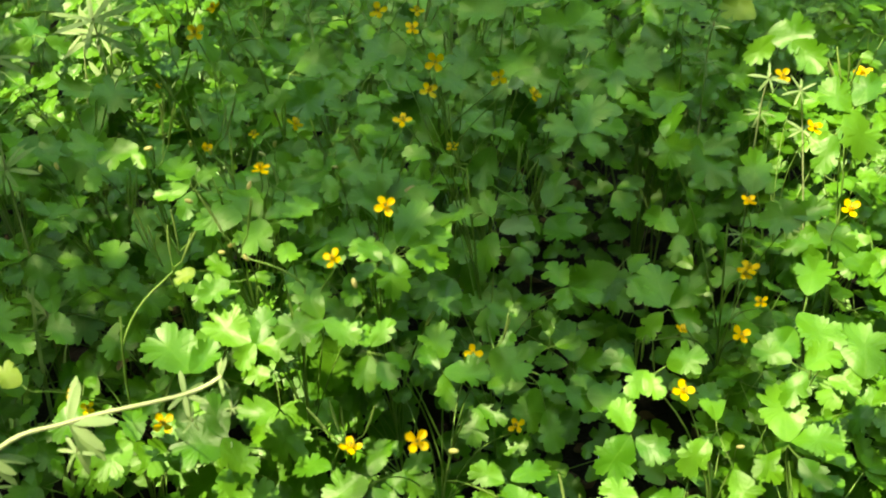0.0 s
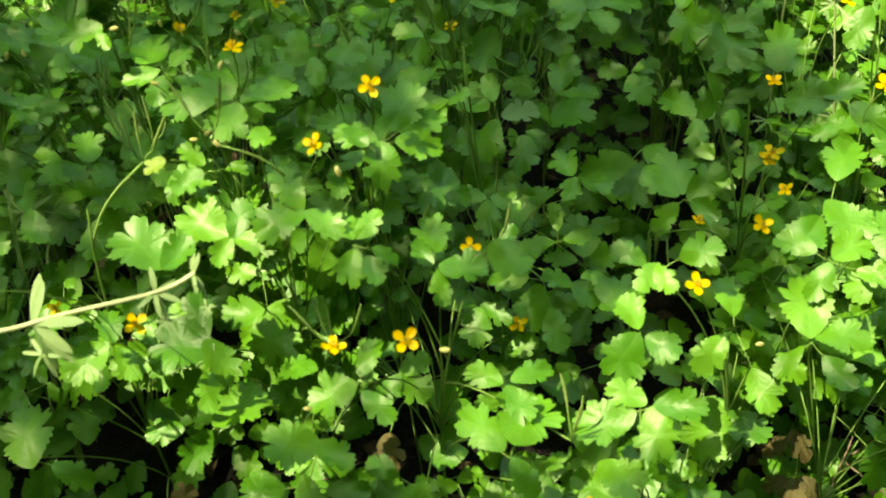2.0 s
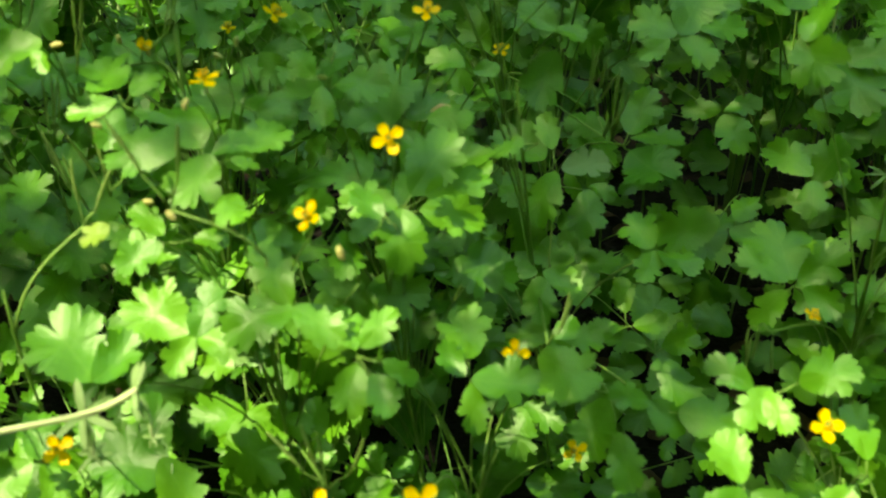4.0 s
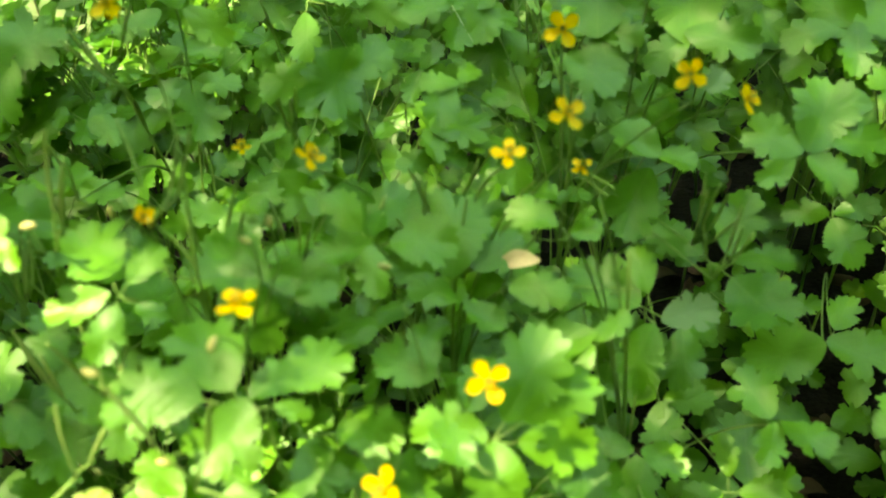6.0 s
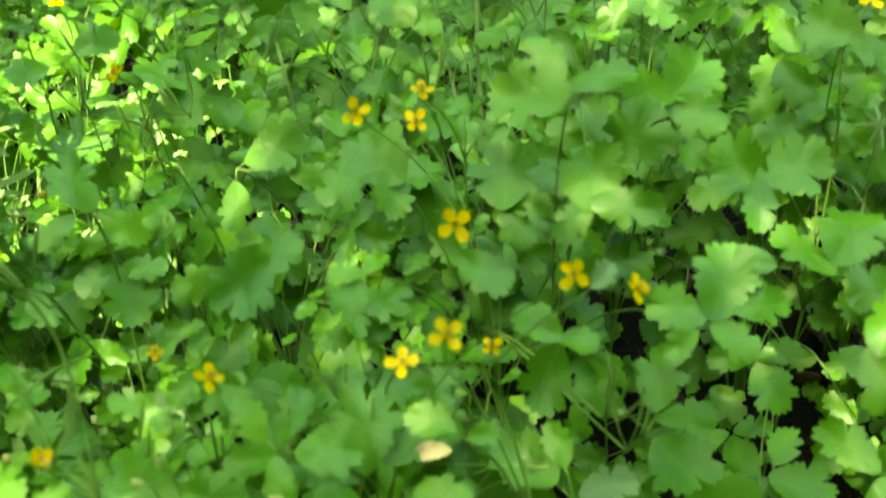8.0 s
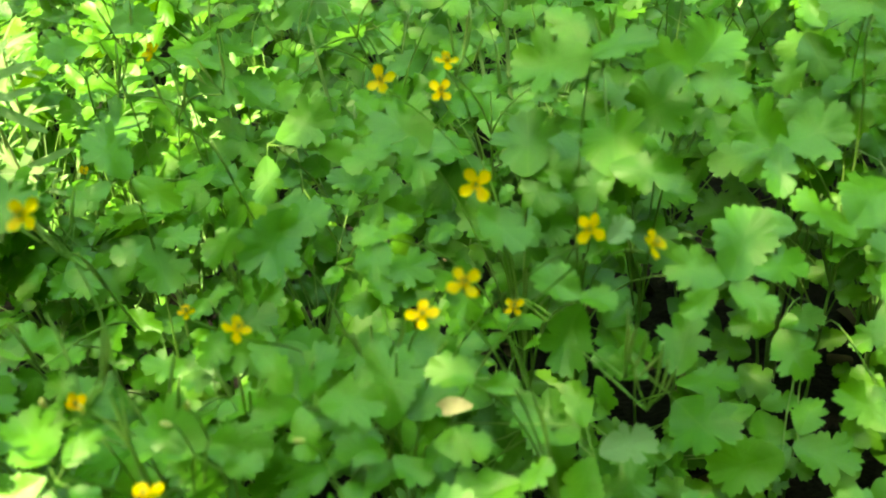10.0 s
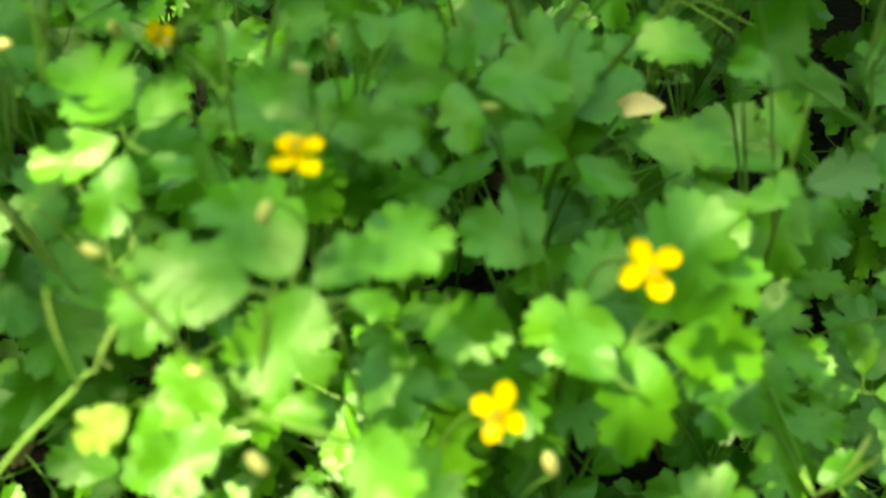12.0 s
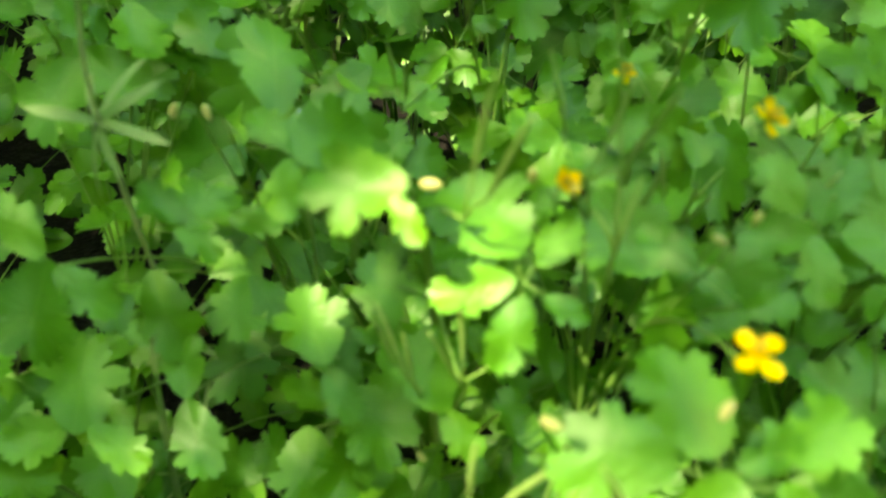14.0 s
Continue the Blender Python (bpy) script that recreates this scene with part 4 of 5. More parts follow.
flower((0.360, 1.120, 0.463), (0.0, -0.3, 0.95), 0.0110, 40)
flower((0.427, 0.980, 0.523), (-0.1, -0.5, 0.85), 0.0115, 20)
flower((0.336, 1.000, 0.442), (0.0, -0.2, 0.98), 0.0140, 15)
flower((0.330, 0.996, 0.438), (0.3, -0.4, 0.8), 0.0110, 60)
flower((0.351, 0.990, 0.405), (-0.5, -0.3, 0.8), 0.0095, 30)
flower((0.497, 1.200, 0.588), (0.1, -0.4, 0.9), 0.0135, 10)
flower((0.334, 1.400, 0.653), (0.1, -0.5, 0.85), 0.0135, 30)
flower((-0.433, 1.600, 0.642), (0.1, -0.3, 0.9), 0.0120, 60)
flower((-0.328, 1.450, 0.622), (-0.4, -0.5, 0.8), 0.0130, 10)
flower((-0.210, 1.100, 0.574), (0.1, -0.3, 0.9), 0.0070, 10)
flower((-0.412, 1.400, 0.525), (0.4, -0.3, 0.8), 0.0080, 45, 0.5)

# buds
bud((-0.201, 0.900, 0.541), (0.6, -0.4, 0.5), 1.2)
bud((-0.070, 0.830, 0.543), (0.15, -0.2, -0.9), 1.3)
bud((-0.045, 0.800, 0.499), (0.9, -0.2, 0.2), 1.1)
bud((0.018, 0.700, 0.448), (0.8, -0.3, 0.1), 1.1)
bud((-0.100, 0.700, 0.388), (0.9, -0.3, 0.1), 1.0)
bud((0.297, 0.830, 0.337), (0.8, -0.3, 0.3), 1.0)
bud((-0.159, 0.861, 0.629), (-0.4, -0.4, -0.6), 1.0)
bud((-0.153, 0.947, 0.625), (0.1, 0.0, 1.0), 0.9)
bud((-0.162, 0.942, 0.619), (-0.7, -0.2, 0.4), 0.9)
bud((-0.098, 0.941, 0.605), (0.9, -0.2, -0.1), 0.9)
bud((-0.158, 0.794, 0.591), (0.5, -0.4, -0.5), 1.0)
bud((-0.194, 0.841, 0.568), (0.9, -0.2, -0.1), 0.9)
bud((-0.222, 0.962, 0.612), (-0.1, 0.0, 1.0), 0.9)
bud((-0.238, 0.956, 0.624), (-0.2, 0.0, 1.0), 0.9)
bud((-0.280, 0.940, 0.630), (0.9, -0.1, 0.2), 1.1)
bud((-0.430, 1.030, 0.576), (-0.3, -0.3, -0.8), 1.1)
bud((-0.414, 1.030, 0.578), (0.2, -0.3, -0.9), 1.1)
bud((-0.285, 0.930, 0.454), (0.6, -0.3, -0.6), 0.9)
bud((-0.219, 0.850, 0.618), (0.8, -0.3, -0.2), 1.0)

# seed pods
pods((0.086, 1.080, 0.575), 5, 0.040)
pods((0.100, 1.070, 0.550), 4, 0.036)
pods((-0.282, 0.930, 0.572), 3, 0.044)
pods((-0.262, 0.930, 0.585), 3, 0.044)
pods((0.121, 0.705, 0.400), 4, 0.034)
pods((0.226, 0.950, 0.385), 5, 0.032, True)
pods((-0.080, 0.760, 0.462), 4, 0.036)
pods((-0.262, 0.935, 0.690), 2, 0.046)
pods((-0.222, 0.968, 0.682), 3, 0.046)
pods((-0.243, 0.850, 0.608), 2, 0.040)
pods((0.483, 1.200, 0.625), 5, 0.040)
pods((-0.168, 0.820, 0.640), 2, 0.040)
pods((0.058, 0.900, 0.468), 2, 0.034)
pods((0.440, 1.050, 0.480), 4, 0.040)
pods((-0.215, 1.010, 0.600), 4, 0.044)
pods((-0.330, 0.985, 0.590), 4, 0.044)

# ripe stalks that stand thinly over the leaves towards the back
ripe = random.Random(52)
for _ in range(30):
    x, y = ripe.uniform(-0.46, 0.30), ripe.uniform(1.02, 1.62)
    if not in_hollow(x, y):
        pods((x, y, canopy(x, y) + ripe.uniform(0.0, 0.09)), ripe.randint(2, 4), ripe.uniform(0.030, 0.044))

# What must stay in the camera's view: the placed leaflets, flowers, buds and pods, each with its half width.
KEPT_IN_VIEW = []
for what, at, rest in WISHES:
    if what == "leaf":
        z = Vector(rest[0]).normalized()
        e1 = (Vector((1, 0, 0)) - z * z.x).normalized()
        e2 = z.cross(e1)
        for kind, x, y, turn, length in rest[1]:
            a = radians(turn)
            KEPT_IN_VIEW.append((*(Vector(at) + e1 * (x + 0.55 * length * math.cos(a)) + e2 * (y + 0.55 * length * math.sin(a))), length * 0.40))
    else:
        KEPT_IN_VIEW.append((*at, 0.014))
# The dark hollows between the plants, kept open to the camera's view.
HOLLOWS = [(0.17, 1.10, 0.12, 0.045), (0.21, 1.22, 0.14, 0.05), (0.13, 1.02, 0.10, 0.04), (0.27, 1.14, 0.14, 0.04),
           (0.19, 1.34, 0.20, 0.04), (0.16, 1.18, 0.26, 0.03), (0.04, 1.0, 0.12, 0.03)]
KEPT_IN_VIEW = np.array(KEPT_IN_VIEW + HOLLOWS)
# Camera places along its path, from which leaves are tested for hiding others.
CAMERA_SPOTS = [Vector((0.06, 0.04, 1.0)), Vector((0.03, 0.40, 0.92)), Vector((0.0, 0.56, 0.94)), Vector((0.05, 0.58, 0.92)), Vector((-0.12, 0.63, 0.84)), Vector((-0.19, 0.64, 0.88))]


def views_hidden(at, half, kept):
    """From how many of the camera places a leaf at this place would stand before any of the kept places."""
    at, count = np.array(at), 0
    for side in CAMERA_SPOTS:
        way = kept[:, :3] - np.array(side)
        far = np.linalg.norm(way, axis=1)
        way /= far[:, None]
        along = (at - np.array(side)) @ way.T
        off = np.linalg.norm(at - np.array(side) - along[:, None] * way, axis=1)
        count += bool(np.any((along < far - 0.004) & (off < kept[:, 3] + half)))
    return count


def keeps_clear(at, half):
    """Whether a leaf at this place hides none of the kept growth from the camera places."""
    return views_hidden(at, half, KEPT_IN_VIEW) == 0


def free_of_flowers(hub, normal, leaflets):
    """The leaflets of a leaf that leave the flowers and buds in the camera's view."""
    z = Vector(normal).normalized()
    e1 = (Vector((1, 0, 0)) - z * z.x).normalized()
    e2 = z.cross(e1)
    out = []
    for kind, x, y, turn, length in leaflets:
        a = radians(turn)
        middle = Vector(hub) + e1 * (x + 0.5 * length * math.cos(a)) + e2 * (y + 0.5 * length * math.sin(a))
        if views_hidden(middle, length * 0.30, BLOOMS) < 3:
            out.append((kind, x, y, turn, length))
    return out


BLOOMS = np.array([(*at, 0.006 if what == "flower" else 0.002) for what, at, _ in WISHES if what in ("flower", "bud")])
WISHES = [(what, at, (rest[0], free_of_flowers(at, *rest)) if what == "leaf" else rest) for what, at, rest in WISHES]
for what, at, rest in WISHES:
    nearest(at).wishes.append((what, at, rest))

for plant in PLANTS:
    rng = plant.rng
    wishes = plant.wishes
    peak = max([at[2] for _, at, _ in wishes], default=canopy(plant.foot.x, plant.foot.y) - 0.1)
    tips = [at for what, at, _ in wishes if what != "leaf"] or [at for _, at, _ in wishes]
    tip = Vector((sum(p[0] for p in tips) / len(tips), sum(p[1] for p in tips) / len(tips), 0)) - plant.foot if tips else Vector((0.02, 0, 0))
    plant.raise_stem((tip.x * 0.8, tip.y * 0.8 + 0.01, max(0.16, peak - 0.085)))
    for what, at, rest in wishes:
        if what == "leaf":
            plant.leaf(at, *rest, None, True)
        elif what == "flower":
            plant.flower(at, *rest)
        elif what == "bud":
            plant.bud(at, *rest)
        else:
            plant.pods(at, *rest)
    # lower leaves, in the shade under the others
    grown = 0
    for k in range(60):
        a, r = rng.uniform(0, 6.28), rng.uniform(0.03, 0.16)
        x, y = plant.foot.x + r * math.cos(a), plant.foot.y + r * math.sin(a)
        room = canopy(x, y) - (0.06 if y < 1.3 else 0.03)
        if y < 0.64 or (x > 0.30 and y < 0.78) or (in_hollow(x, y) and rng.random() < 0.5):
            continue
        z = room * rng.uniform(0.60, 1.05)
        if y < 0.76 or (x > 0.22 and y < 0.90):
            z = rng.uniform(0.14, 0.27)
        size = rng.uniform(0.038, 0.060)
        # Left out where it would hide placed growth from the camera.
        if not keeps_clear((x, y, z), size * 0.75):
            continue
        lean = 0.55 if y < 1.0 else 0.22
        plant.free_leaf((x, y, z), (0.35 * math.cos(a) + rng.gauss(0, 0.18), 0.30 * math.sin(a) - lean + rng.gauss(0, 0.18), 0.80),
                        (math.cos(a), math.sin(a) - 0.3, 0), size)
        grown += 1
        if grown == 11:
            break
    plant.finish()

# plants round and behind the clump, five kinds of growth set out at many turns
MODELS = []
for k in range(5):
    rng = random.Random(300 + k)
    plant = Plant((0, 0, 0), rng)
    tall = rng.uniform(0.50, 0.58)
    plant.raise_stem((rng.uniform(-0.03, 0.03), rng.uniform(-0.03, 0.03), tall - 0.10))
    for j in range(12):
        a = j * 2.4 + rng.uniform(-0.4, 0.4)
        share = (j + 1) / 12
        r = 0.16 * (1 - 0.55 * share) * rng.uniform(0.7, 1.2)
        plant.free_leaf((r * math.cos(a), r * math.sin(a), tall * (0.25 + 0.72 * share)),
                        (0.35 * math.cos(a) + rng.gauss(0, 0.1), 0.35 * math.sin(a) + rng.gauss(0, 0.1), 0.9),
                        (math.cos(a), math.sin(a), 0), rng.uniform(0.036, 0.056))
    if k % 2 == 0:
        plant.flower((rng.uniform(-0.05, 0.05), rng.uniform(-0.05, 0.05), tall + 0.02), (rng.gauss(0, 0.3), rng.gauss(0, 0.3), 1), 0.0115, rng.uniform(0, 90))
    plant.pods((rng.uniform(-0.06, 0.06), rng.uniform(-0.06, 0.06), tall + 0.01), 4)
    plant.bud((rng.uniform(-0.06, 0.06), rng.uniform(-0.06, 0.06), tall), scale=0.9)
    MODELS.append(plant.finish())
spots = []
while len(spots) < 40:
    x, y = scatter.uniform(-1.5, 1.5), scatter.uniform(0.75, 2.6)
    if -0.70 < x < 0.74 and y < 1.80:
        continue
    if abs(x) > 0.35 + 0.42 * y or any(math.dist((x, y), q) < 0.14 for q in spots):
        continue
    spots.append((x, y))
for k, (x, y) in enumerate(spots):
    m = pose(x, y, ground_height(x, y) - 0.005, 0, 0, scatter.uniform(0, 360))
    if k < len(MODELS):
        MODELS[k].matrix_basis = m
    else:
        copy_thing(MODELS[k % len(MODELS)], m)


# ---- dew ----
bm = bmesh.new()
for at, r in DEW_SPOTS:
    rows = [[bm.verts.new(at + Vector((r * math.sin(b) * math.cos(a), r * math.sin(b) * math.sin(a), r * 0.8 * math.cos(b))))
             for a in (2 * math.pi * k / 8 for k in range(8))] for b in (0.5, 1.1, 1.7, 2.4)]
    for one, two in zip(rows, rows[1:]):
        for k in range(8):
            bm.faces.new((one[k], two[k], two[(k + 1) % 8], one[(k + 1) % 8]))
    bm.faces.new(rows[0])
    bm.faces.new(rows[-1][::-1])
tagged(new("dew_drop", mesh_of("dew_drop", bm, DEW)), "clear drops of water on the celandine leaves", "water drops", kind="stuff")


# ---- low leaves between the stems ----
def thicket(count, seed):
    """Many small leaves in one mesh, from the soil to a hand's width under the clump's top."""
    rng = random.Random(seed)
    kinds = []
    for k in range(5):
        bm = leaflet_bm(rng, rng.uniform(0.36, 0.46), ENDS[k % 3] if k % 2 else SIDES[k % 3], 17, 0.14, rng.uniform(0.05, 0.2), rng.uniform(0, 0.2), 48, (0.5, 1.0))
        bm.verts.index_update()
        kinds.append((np.array([v.co[:] for v in bm.verts]), [[v.index for v in f.verts] for f in bm.faces]))
        bm.free()
    spots, faces, flat, start = [], [], [], 0
    while count:
        x, y = rng.uniform(-1.35, 1.35), rng.uniform(0.72, 2.75)
        if abs(x) > 0.35 + 0.42 * y or (abs(x) < 0.2 and y < 0.80):
            continue
        top = canopy(x, y) - (0.24 if y < 1.3 else 0.14)
        if (x > 0.20 and y < 0.98) or (x < -0.10 and y < 0.84):
            top = 0.10
        if in_hollow(x, y):
            if rng.random() < 0.4:
                continue
            top = 0.17
        z = max(0.02, top * rng.uniform(0.08, 1.0) ** 0.8)
        points, shape_faces = kinds[rng.randrange(5)]
        way = rng.uniform(0, 6.28)
        tilt = Vector((rng.gauss(0, 0.35), rng.gauss(-0.62, 0.3), 1))
        size = rng.uniform(0.034, 0.056)
        m = np.array(axes(tilt, (math.cos(way), math.sin(way), 0.1), (x, y, ground_height(x, y) + z)))
        spots.append(points * size @ m[:3, :3].T + m[:3, 3])
        flat.append(points[:, :2])
        faces += [[i + start for i in f] for f in shape_faces]
        start += len(points)
        count -= 1
    data = bpy.data.meshes.new("celandine_thicket")
    data.from_pydata(np.concatenate(spots), [], faces)
    flat = np.concatenate(flat)
    layer = data.uv_layers.new(name="UVMap")
    corner = np.empty(len(data.loops), dtype=np.int32)
    data.loops.foreach_get("vertex_index", corner)
    layer.data.foreach_set("uv", flat[corner].astype(np.float32).ravel())
    for face in data.polygons:
        face.use_smooth = True
    data.materials.append(UNDERGROWTH)
    tagged(new("celandine_thicket", data), "dense low celandine leaves in shade under the clump", "undergrowth", kind="stuff")


thicket(4200, 9)


def herb_layer(count, seed):
    """The same growth going on round the clump, thinning out over the clearing: small lobed leaves in one mesh."""
    rng = random.Random(seed)
    outline = [(0, 0), (0.22, -0.30), (0.50, -0.24), (0.72, -0.30), (1, 0), (0.72, 0.30), (0.50, 0.24), (0.22, 0.30)]
    points, faces, flat = [], [], []
    while count:
        x, y = rng.gauss(0, 2.0), rng.gauss(1.7, 1.8)
        inside = abs(x) < 0.37 + 0.42 * y and 0.70 < y < 2.70
        if inside or (abs(x + 0.12 * y) < 0.55 + 0.35 * noise.noise((0, y * 1.3, 2)) + 0.2 * noise.noise((x * 4, y * 4, 6)) and y < 0.75) or abs(x) > 5.5 or not -3.5 < y < 6.5:
            continue
        tall = 0.10 + 0.34 * math.exp(-((x / 2.2) ** 2 + ((y - 1.7) / 2.0) ** 2)) * (1 + 0.6 * noise.noise((x * 1.5, y * 1.5, 4)))
        z = ground_height(x, y) + tall * rng.uniform(0.2, 1.0)
        way, size = rng.uniform(0, 6.28), rng.uniform(0.05, 0.085)
        m = axes((rng.gauss(0, 0.35), rng.gauss(-0.2, 0.35), 1), (math.cos(way), math.sin(way), 0.1), (x, y, z))
        start = len(points)
        points += [m @ Vector((size * u, size * v, size * 0.3 * abs(v))) for u, v in outline]
        flat += outline
        faces += [(start, start + 1, start + 2, start + 6), (start + 2, start + 3, start + 4), (start + 2, start + 4, start + 6),
                  (start + 4, start + 5, start + 6), (start, start + 6, start + 7)]
        count -= 1
    data = bpy.data.meshes.new("herb_layer")
    data.from_pydata(points, [], faces)
    layer = data.uv_layers.new(name="UVMap")
    for loop in data.loops:
        layer.data[loop.index].uv = flat[loop.vertex_index]
    data.materials.append(UNDERGROWTH)
    tagged(new("herb_layer", data), "low lobed green leaves covering the woodland floor", "undergrowth", kind="stuff")


herb_layer(19000, 21)


# ---- cleavers ----
def blade_bm(length, width, fold=0.15, droop=0.2):
    """A narrow leaf along x, pointed at both ends."""
    bm = bmesh.new()
    rows = 7
    grid = []
    for i in range(rows):
        u = i / (rows - 1)
        w = width / 2 * (0.25 + 0.95 * math.sin(math.pi * (0.08 + 0.82 * u)) ** 0.8) * (1 if u < 0.95 else 0.35)
        grid.append([bm.verts.new((u * length, w * s, fold * w * abs(s) - droop * length * u * u)) for s in (-1, 0, 1)])
    for i in range(rows - 1):
        for j in range(2):
            bm.faces.new((grid[i][j], grid[i + 1][j], grid[i + 1][j + 1], grid[i][j + 1]))
    return bm


NARROW = [mesh_of("leaf", blade_bm(0.037, 0.0047, 0.2, d), CLEAVER) for d in (0.05, 0.2, 0.35)]


def cleavers(points, nodes, label, seed, thick=0.0018, size=1.0, sprouts=False, broad=1.0):
    """A straggling four-edged stem through points, with whorls of narrow leaves at the nodes (indices and shares of the line)."""
    rng = random.Random(seed)
    points = [Vector(p) for p in points]
    thing = new("cleavers_plant")
    thing.location = points[0]
    line = []
    for i in range(len(points) - 1):
        a, b = points[i], points[i + 1]
        before, after = points[max(i - 1, 0)], points[min(i + 2, len(points) - 1)]
        line += curve_points(a, a + (b - before) / 6, b - (after - a) / 6, b, 8)[:-1]
    line = [p - points[0] for p in line + [points[-1]]]
    part("stem", tube(bmesh.new(), line, thick, thick * 0.75, 4), CLEAVER_STEM, thing)
    sizes = size if isinstance(size, tuple) else (size,) * len(nodes)
    for at, size in zip(nodes, sizes):
        i = min(len(line) - 2, int(at * (len(line) - 1)))
        axis = (line[i + 1] - line[i]).normalized()
        side = axis.cross(Vector((0, 0, 1)) if abs(axis.z) < 0.8 else Vector((0, 1, 0))).normalized()
        other = axis.cross(side)
        if sprouts:
            tip = line[i] + Vector((rng.uniform(0.004, 0.014), -0.012, rng.uniform(-0.03, -0.02)))
            part("side_shoot", tube(bmesh.new(), [line[i], (line[i] + tip) / 2 + Vector((0.004, 0, 0)), tip], 0.0009, 0.0007, 4), CLEAVER_STEM, thing)
            for k in range(6):
                a = 2 * math.pi * k / 6 + rng.uniform(-0.2, 0.2)
                s = size * rng.uniform(0.38, 0.6)
                piece("leaf", rng.choice(NARROW), thing, axes((rng.gauss(0, 0.3), -0.6, 0.8), Vector((math.cos(a), 0.5 * math.sin(a), 0.7 * math.sin(a))), tip)
                      @ Matrix.Diagonal((s, s * 1.3, s, 1)))
        for k in range(7):
            a = 2 * math.pi * k / 7 + rng.uniform(-0.2, 0.2)
            way = side * math.cos(a) + other * math.sin(a) + axis * rng.uniform(0.0, 0.45)
            s = size * rng.uniform(0.8, 1.1)
            facing = Vector((rng.gauss(0, 0.3), rng.gauss(-0.6, 0.3), 0.8))
            piece("leaf", rng.choice(NARROW), thing, axes(facing, way, line[i]) @ Matrix.Diagonal((s, s * broad, s, 1)))
    return tagged(thing, label, "plant", "cleavers")


cleavers([(-0.62, 0.52, 0.0), (-0.50, 0.62, 0.34), (-0.372, 0.68, 0.463), (-0.306, 0.706, 0.480), (-0.212, 0.733, 0.487), (-0.180, 0.745, 0.497)],
         (0.42, 0.62, 0.80, 0.98), "pale straggling cleavers stem leaning on celandine leaves", 1, 0.0030, (0.9, 1.15, 0.60, 0.45), True, 1.5)
cleavers([(-0.50, 1.06, 0.0), (-0.47, 1.03, 0.35), (-0.455, 1.00, 0.585), (-0.445, 1.00, 0.66), (-0.43, 0.99, 0.72)],
         (0.30, 0.50, 0.96), "green cleavers with star-like whorls of narrow leaves", 2)
cleavers([(0.38, 1.46, 0.0), (0.36, 1.43, 0.3), (0.357, 1.40, 0.535), (0.36, 1.38, 0.60)],
         (0.45, 0.68, 0.95), "upright cleavers with whorls of narrow leaves in the sun", 3, 0.0014, 0.62)
cleavers([(0.43, 1.32, 0.0), (0.40, 1.28, 0.3), (0.397, 1.25, 0.52), (0.40, 1.23, 0.58)],
         (0.40, 0.68, 0.95), "upright cleavers with whorls of narrow leaves in the sun", 4, 0.0014, 0.62)
cleavers([(-0.56, 1.42, 0.0), (-0.52, 1.45, 0.3), (-0.50, 1.48, 0.55), (-0.48, 1.46, 0.64)],
         (0.4, 0.55, 0.7, 0.85, 0.97), "upright cleavers with whorls of narrow leaves in the sun", 5)
cleavers([(-0.62, 1.58, 0.0), (-0.60, 1.55, 0.3), (-0.57, 1.55, 0.52), (-0.55, 1.52, 0.60)],
         (0.45, 0.62, 0.8, 0.96), "upright cleavers with whorls of narrow leaves in the sun", 6)
cleavers([(-0.50, 1.48, 0.0), (-0.495, 1.45, 0.3), (-0.49, 1.42, 0.57), (-0.485, 1.40, 0.63)],
         (0.45, 0.62, 0.78, 0.95), "sunlit herb with large star-like whorls of narrow leaves", 7, 0.0022, 1.7)
cleavers([(0.50, 1.20, 0.0), (0.47, 1.22, 0.3), (0.45, 1.24, 0.50), (0.44, 1.24, 0.56)],
         (0.45, 0.7, 0.95), "upright cleavers with whorls of narrow leaves in the sun", 8, 0.0014, 0.62)


# ---- grass, litter and dry stems ----
def grass_tuft(foot, seed, count, height):
    rng = random.Random(seed)
    thing = new("grass_tuft")
    thing.location = foot
    for _ in range(count):
        a, lean = rng.uniform(0, 6.28), rng.uniform(0.1, 0.5)
        out = Vector((math.cos(a), math.sin(a), 0))
        h = height * rng.uniform(0.7, 1.1)
        line = curve_points(out * 0.01, out * 0.02 + Vector((0, 0, h * 0.5)), out * lean * h * 0.5 + Vector((0, 0, h * 0.95)),
                            out * lean * h + Vector((0, 0, h * rng.uniform(0.75, 1.0))), 9)
        bm = bmesh.new()
        side = Vector((-out.y, out.x, 0))
        rows = []
        for i, p in enumerate(line):
            w = 0.0028 * (1 - (i / 9) ** 2.5) + 0.0003
            rows.append([bm.verts.new(p + side * w * s + out * 0.0008 * abs(s)) for s in (-1, 0, 1)])
        for one, two in zip(rows, rows[1:]):
            for j in range(2):
                bm.faces.new((one[j], one[j + 1], two[j + 1], two[j]))
        part("blade", bm, CLEAVER, thing)
    return tagged(thing, "tuft of slender green grass blades among celandine", "grass", "grass tufts")


grass_tuft((-0.55, 1.50, 0), 1, 12, 0.58)
grass_tuft((-0.66, 1.40, 0), 2, 10, 0.55)
grass_tuft((-0.46, 0.93, 0), 3, 3, 0.46)
grass_tuft((-0.20, 1.62, 0), 4, 10, 0.62)
grass_tuft((-0.02, 1.72, 0), 5, 9, 0.62)
grass_tuft((0.30, 1.62, 0), 6, 8, 0.60)


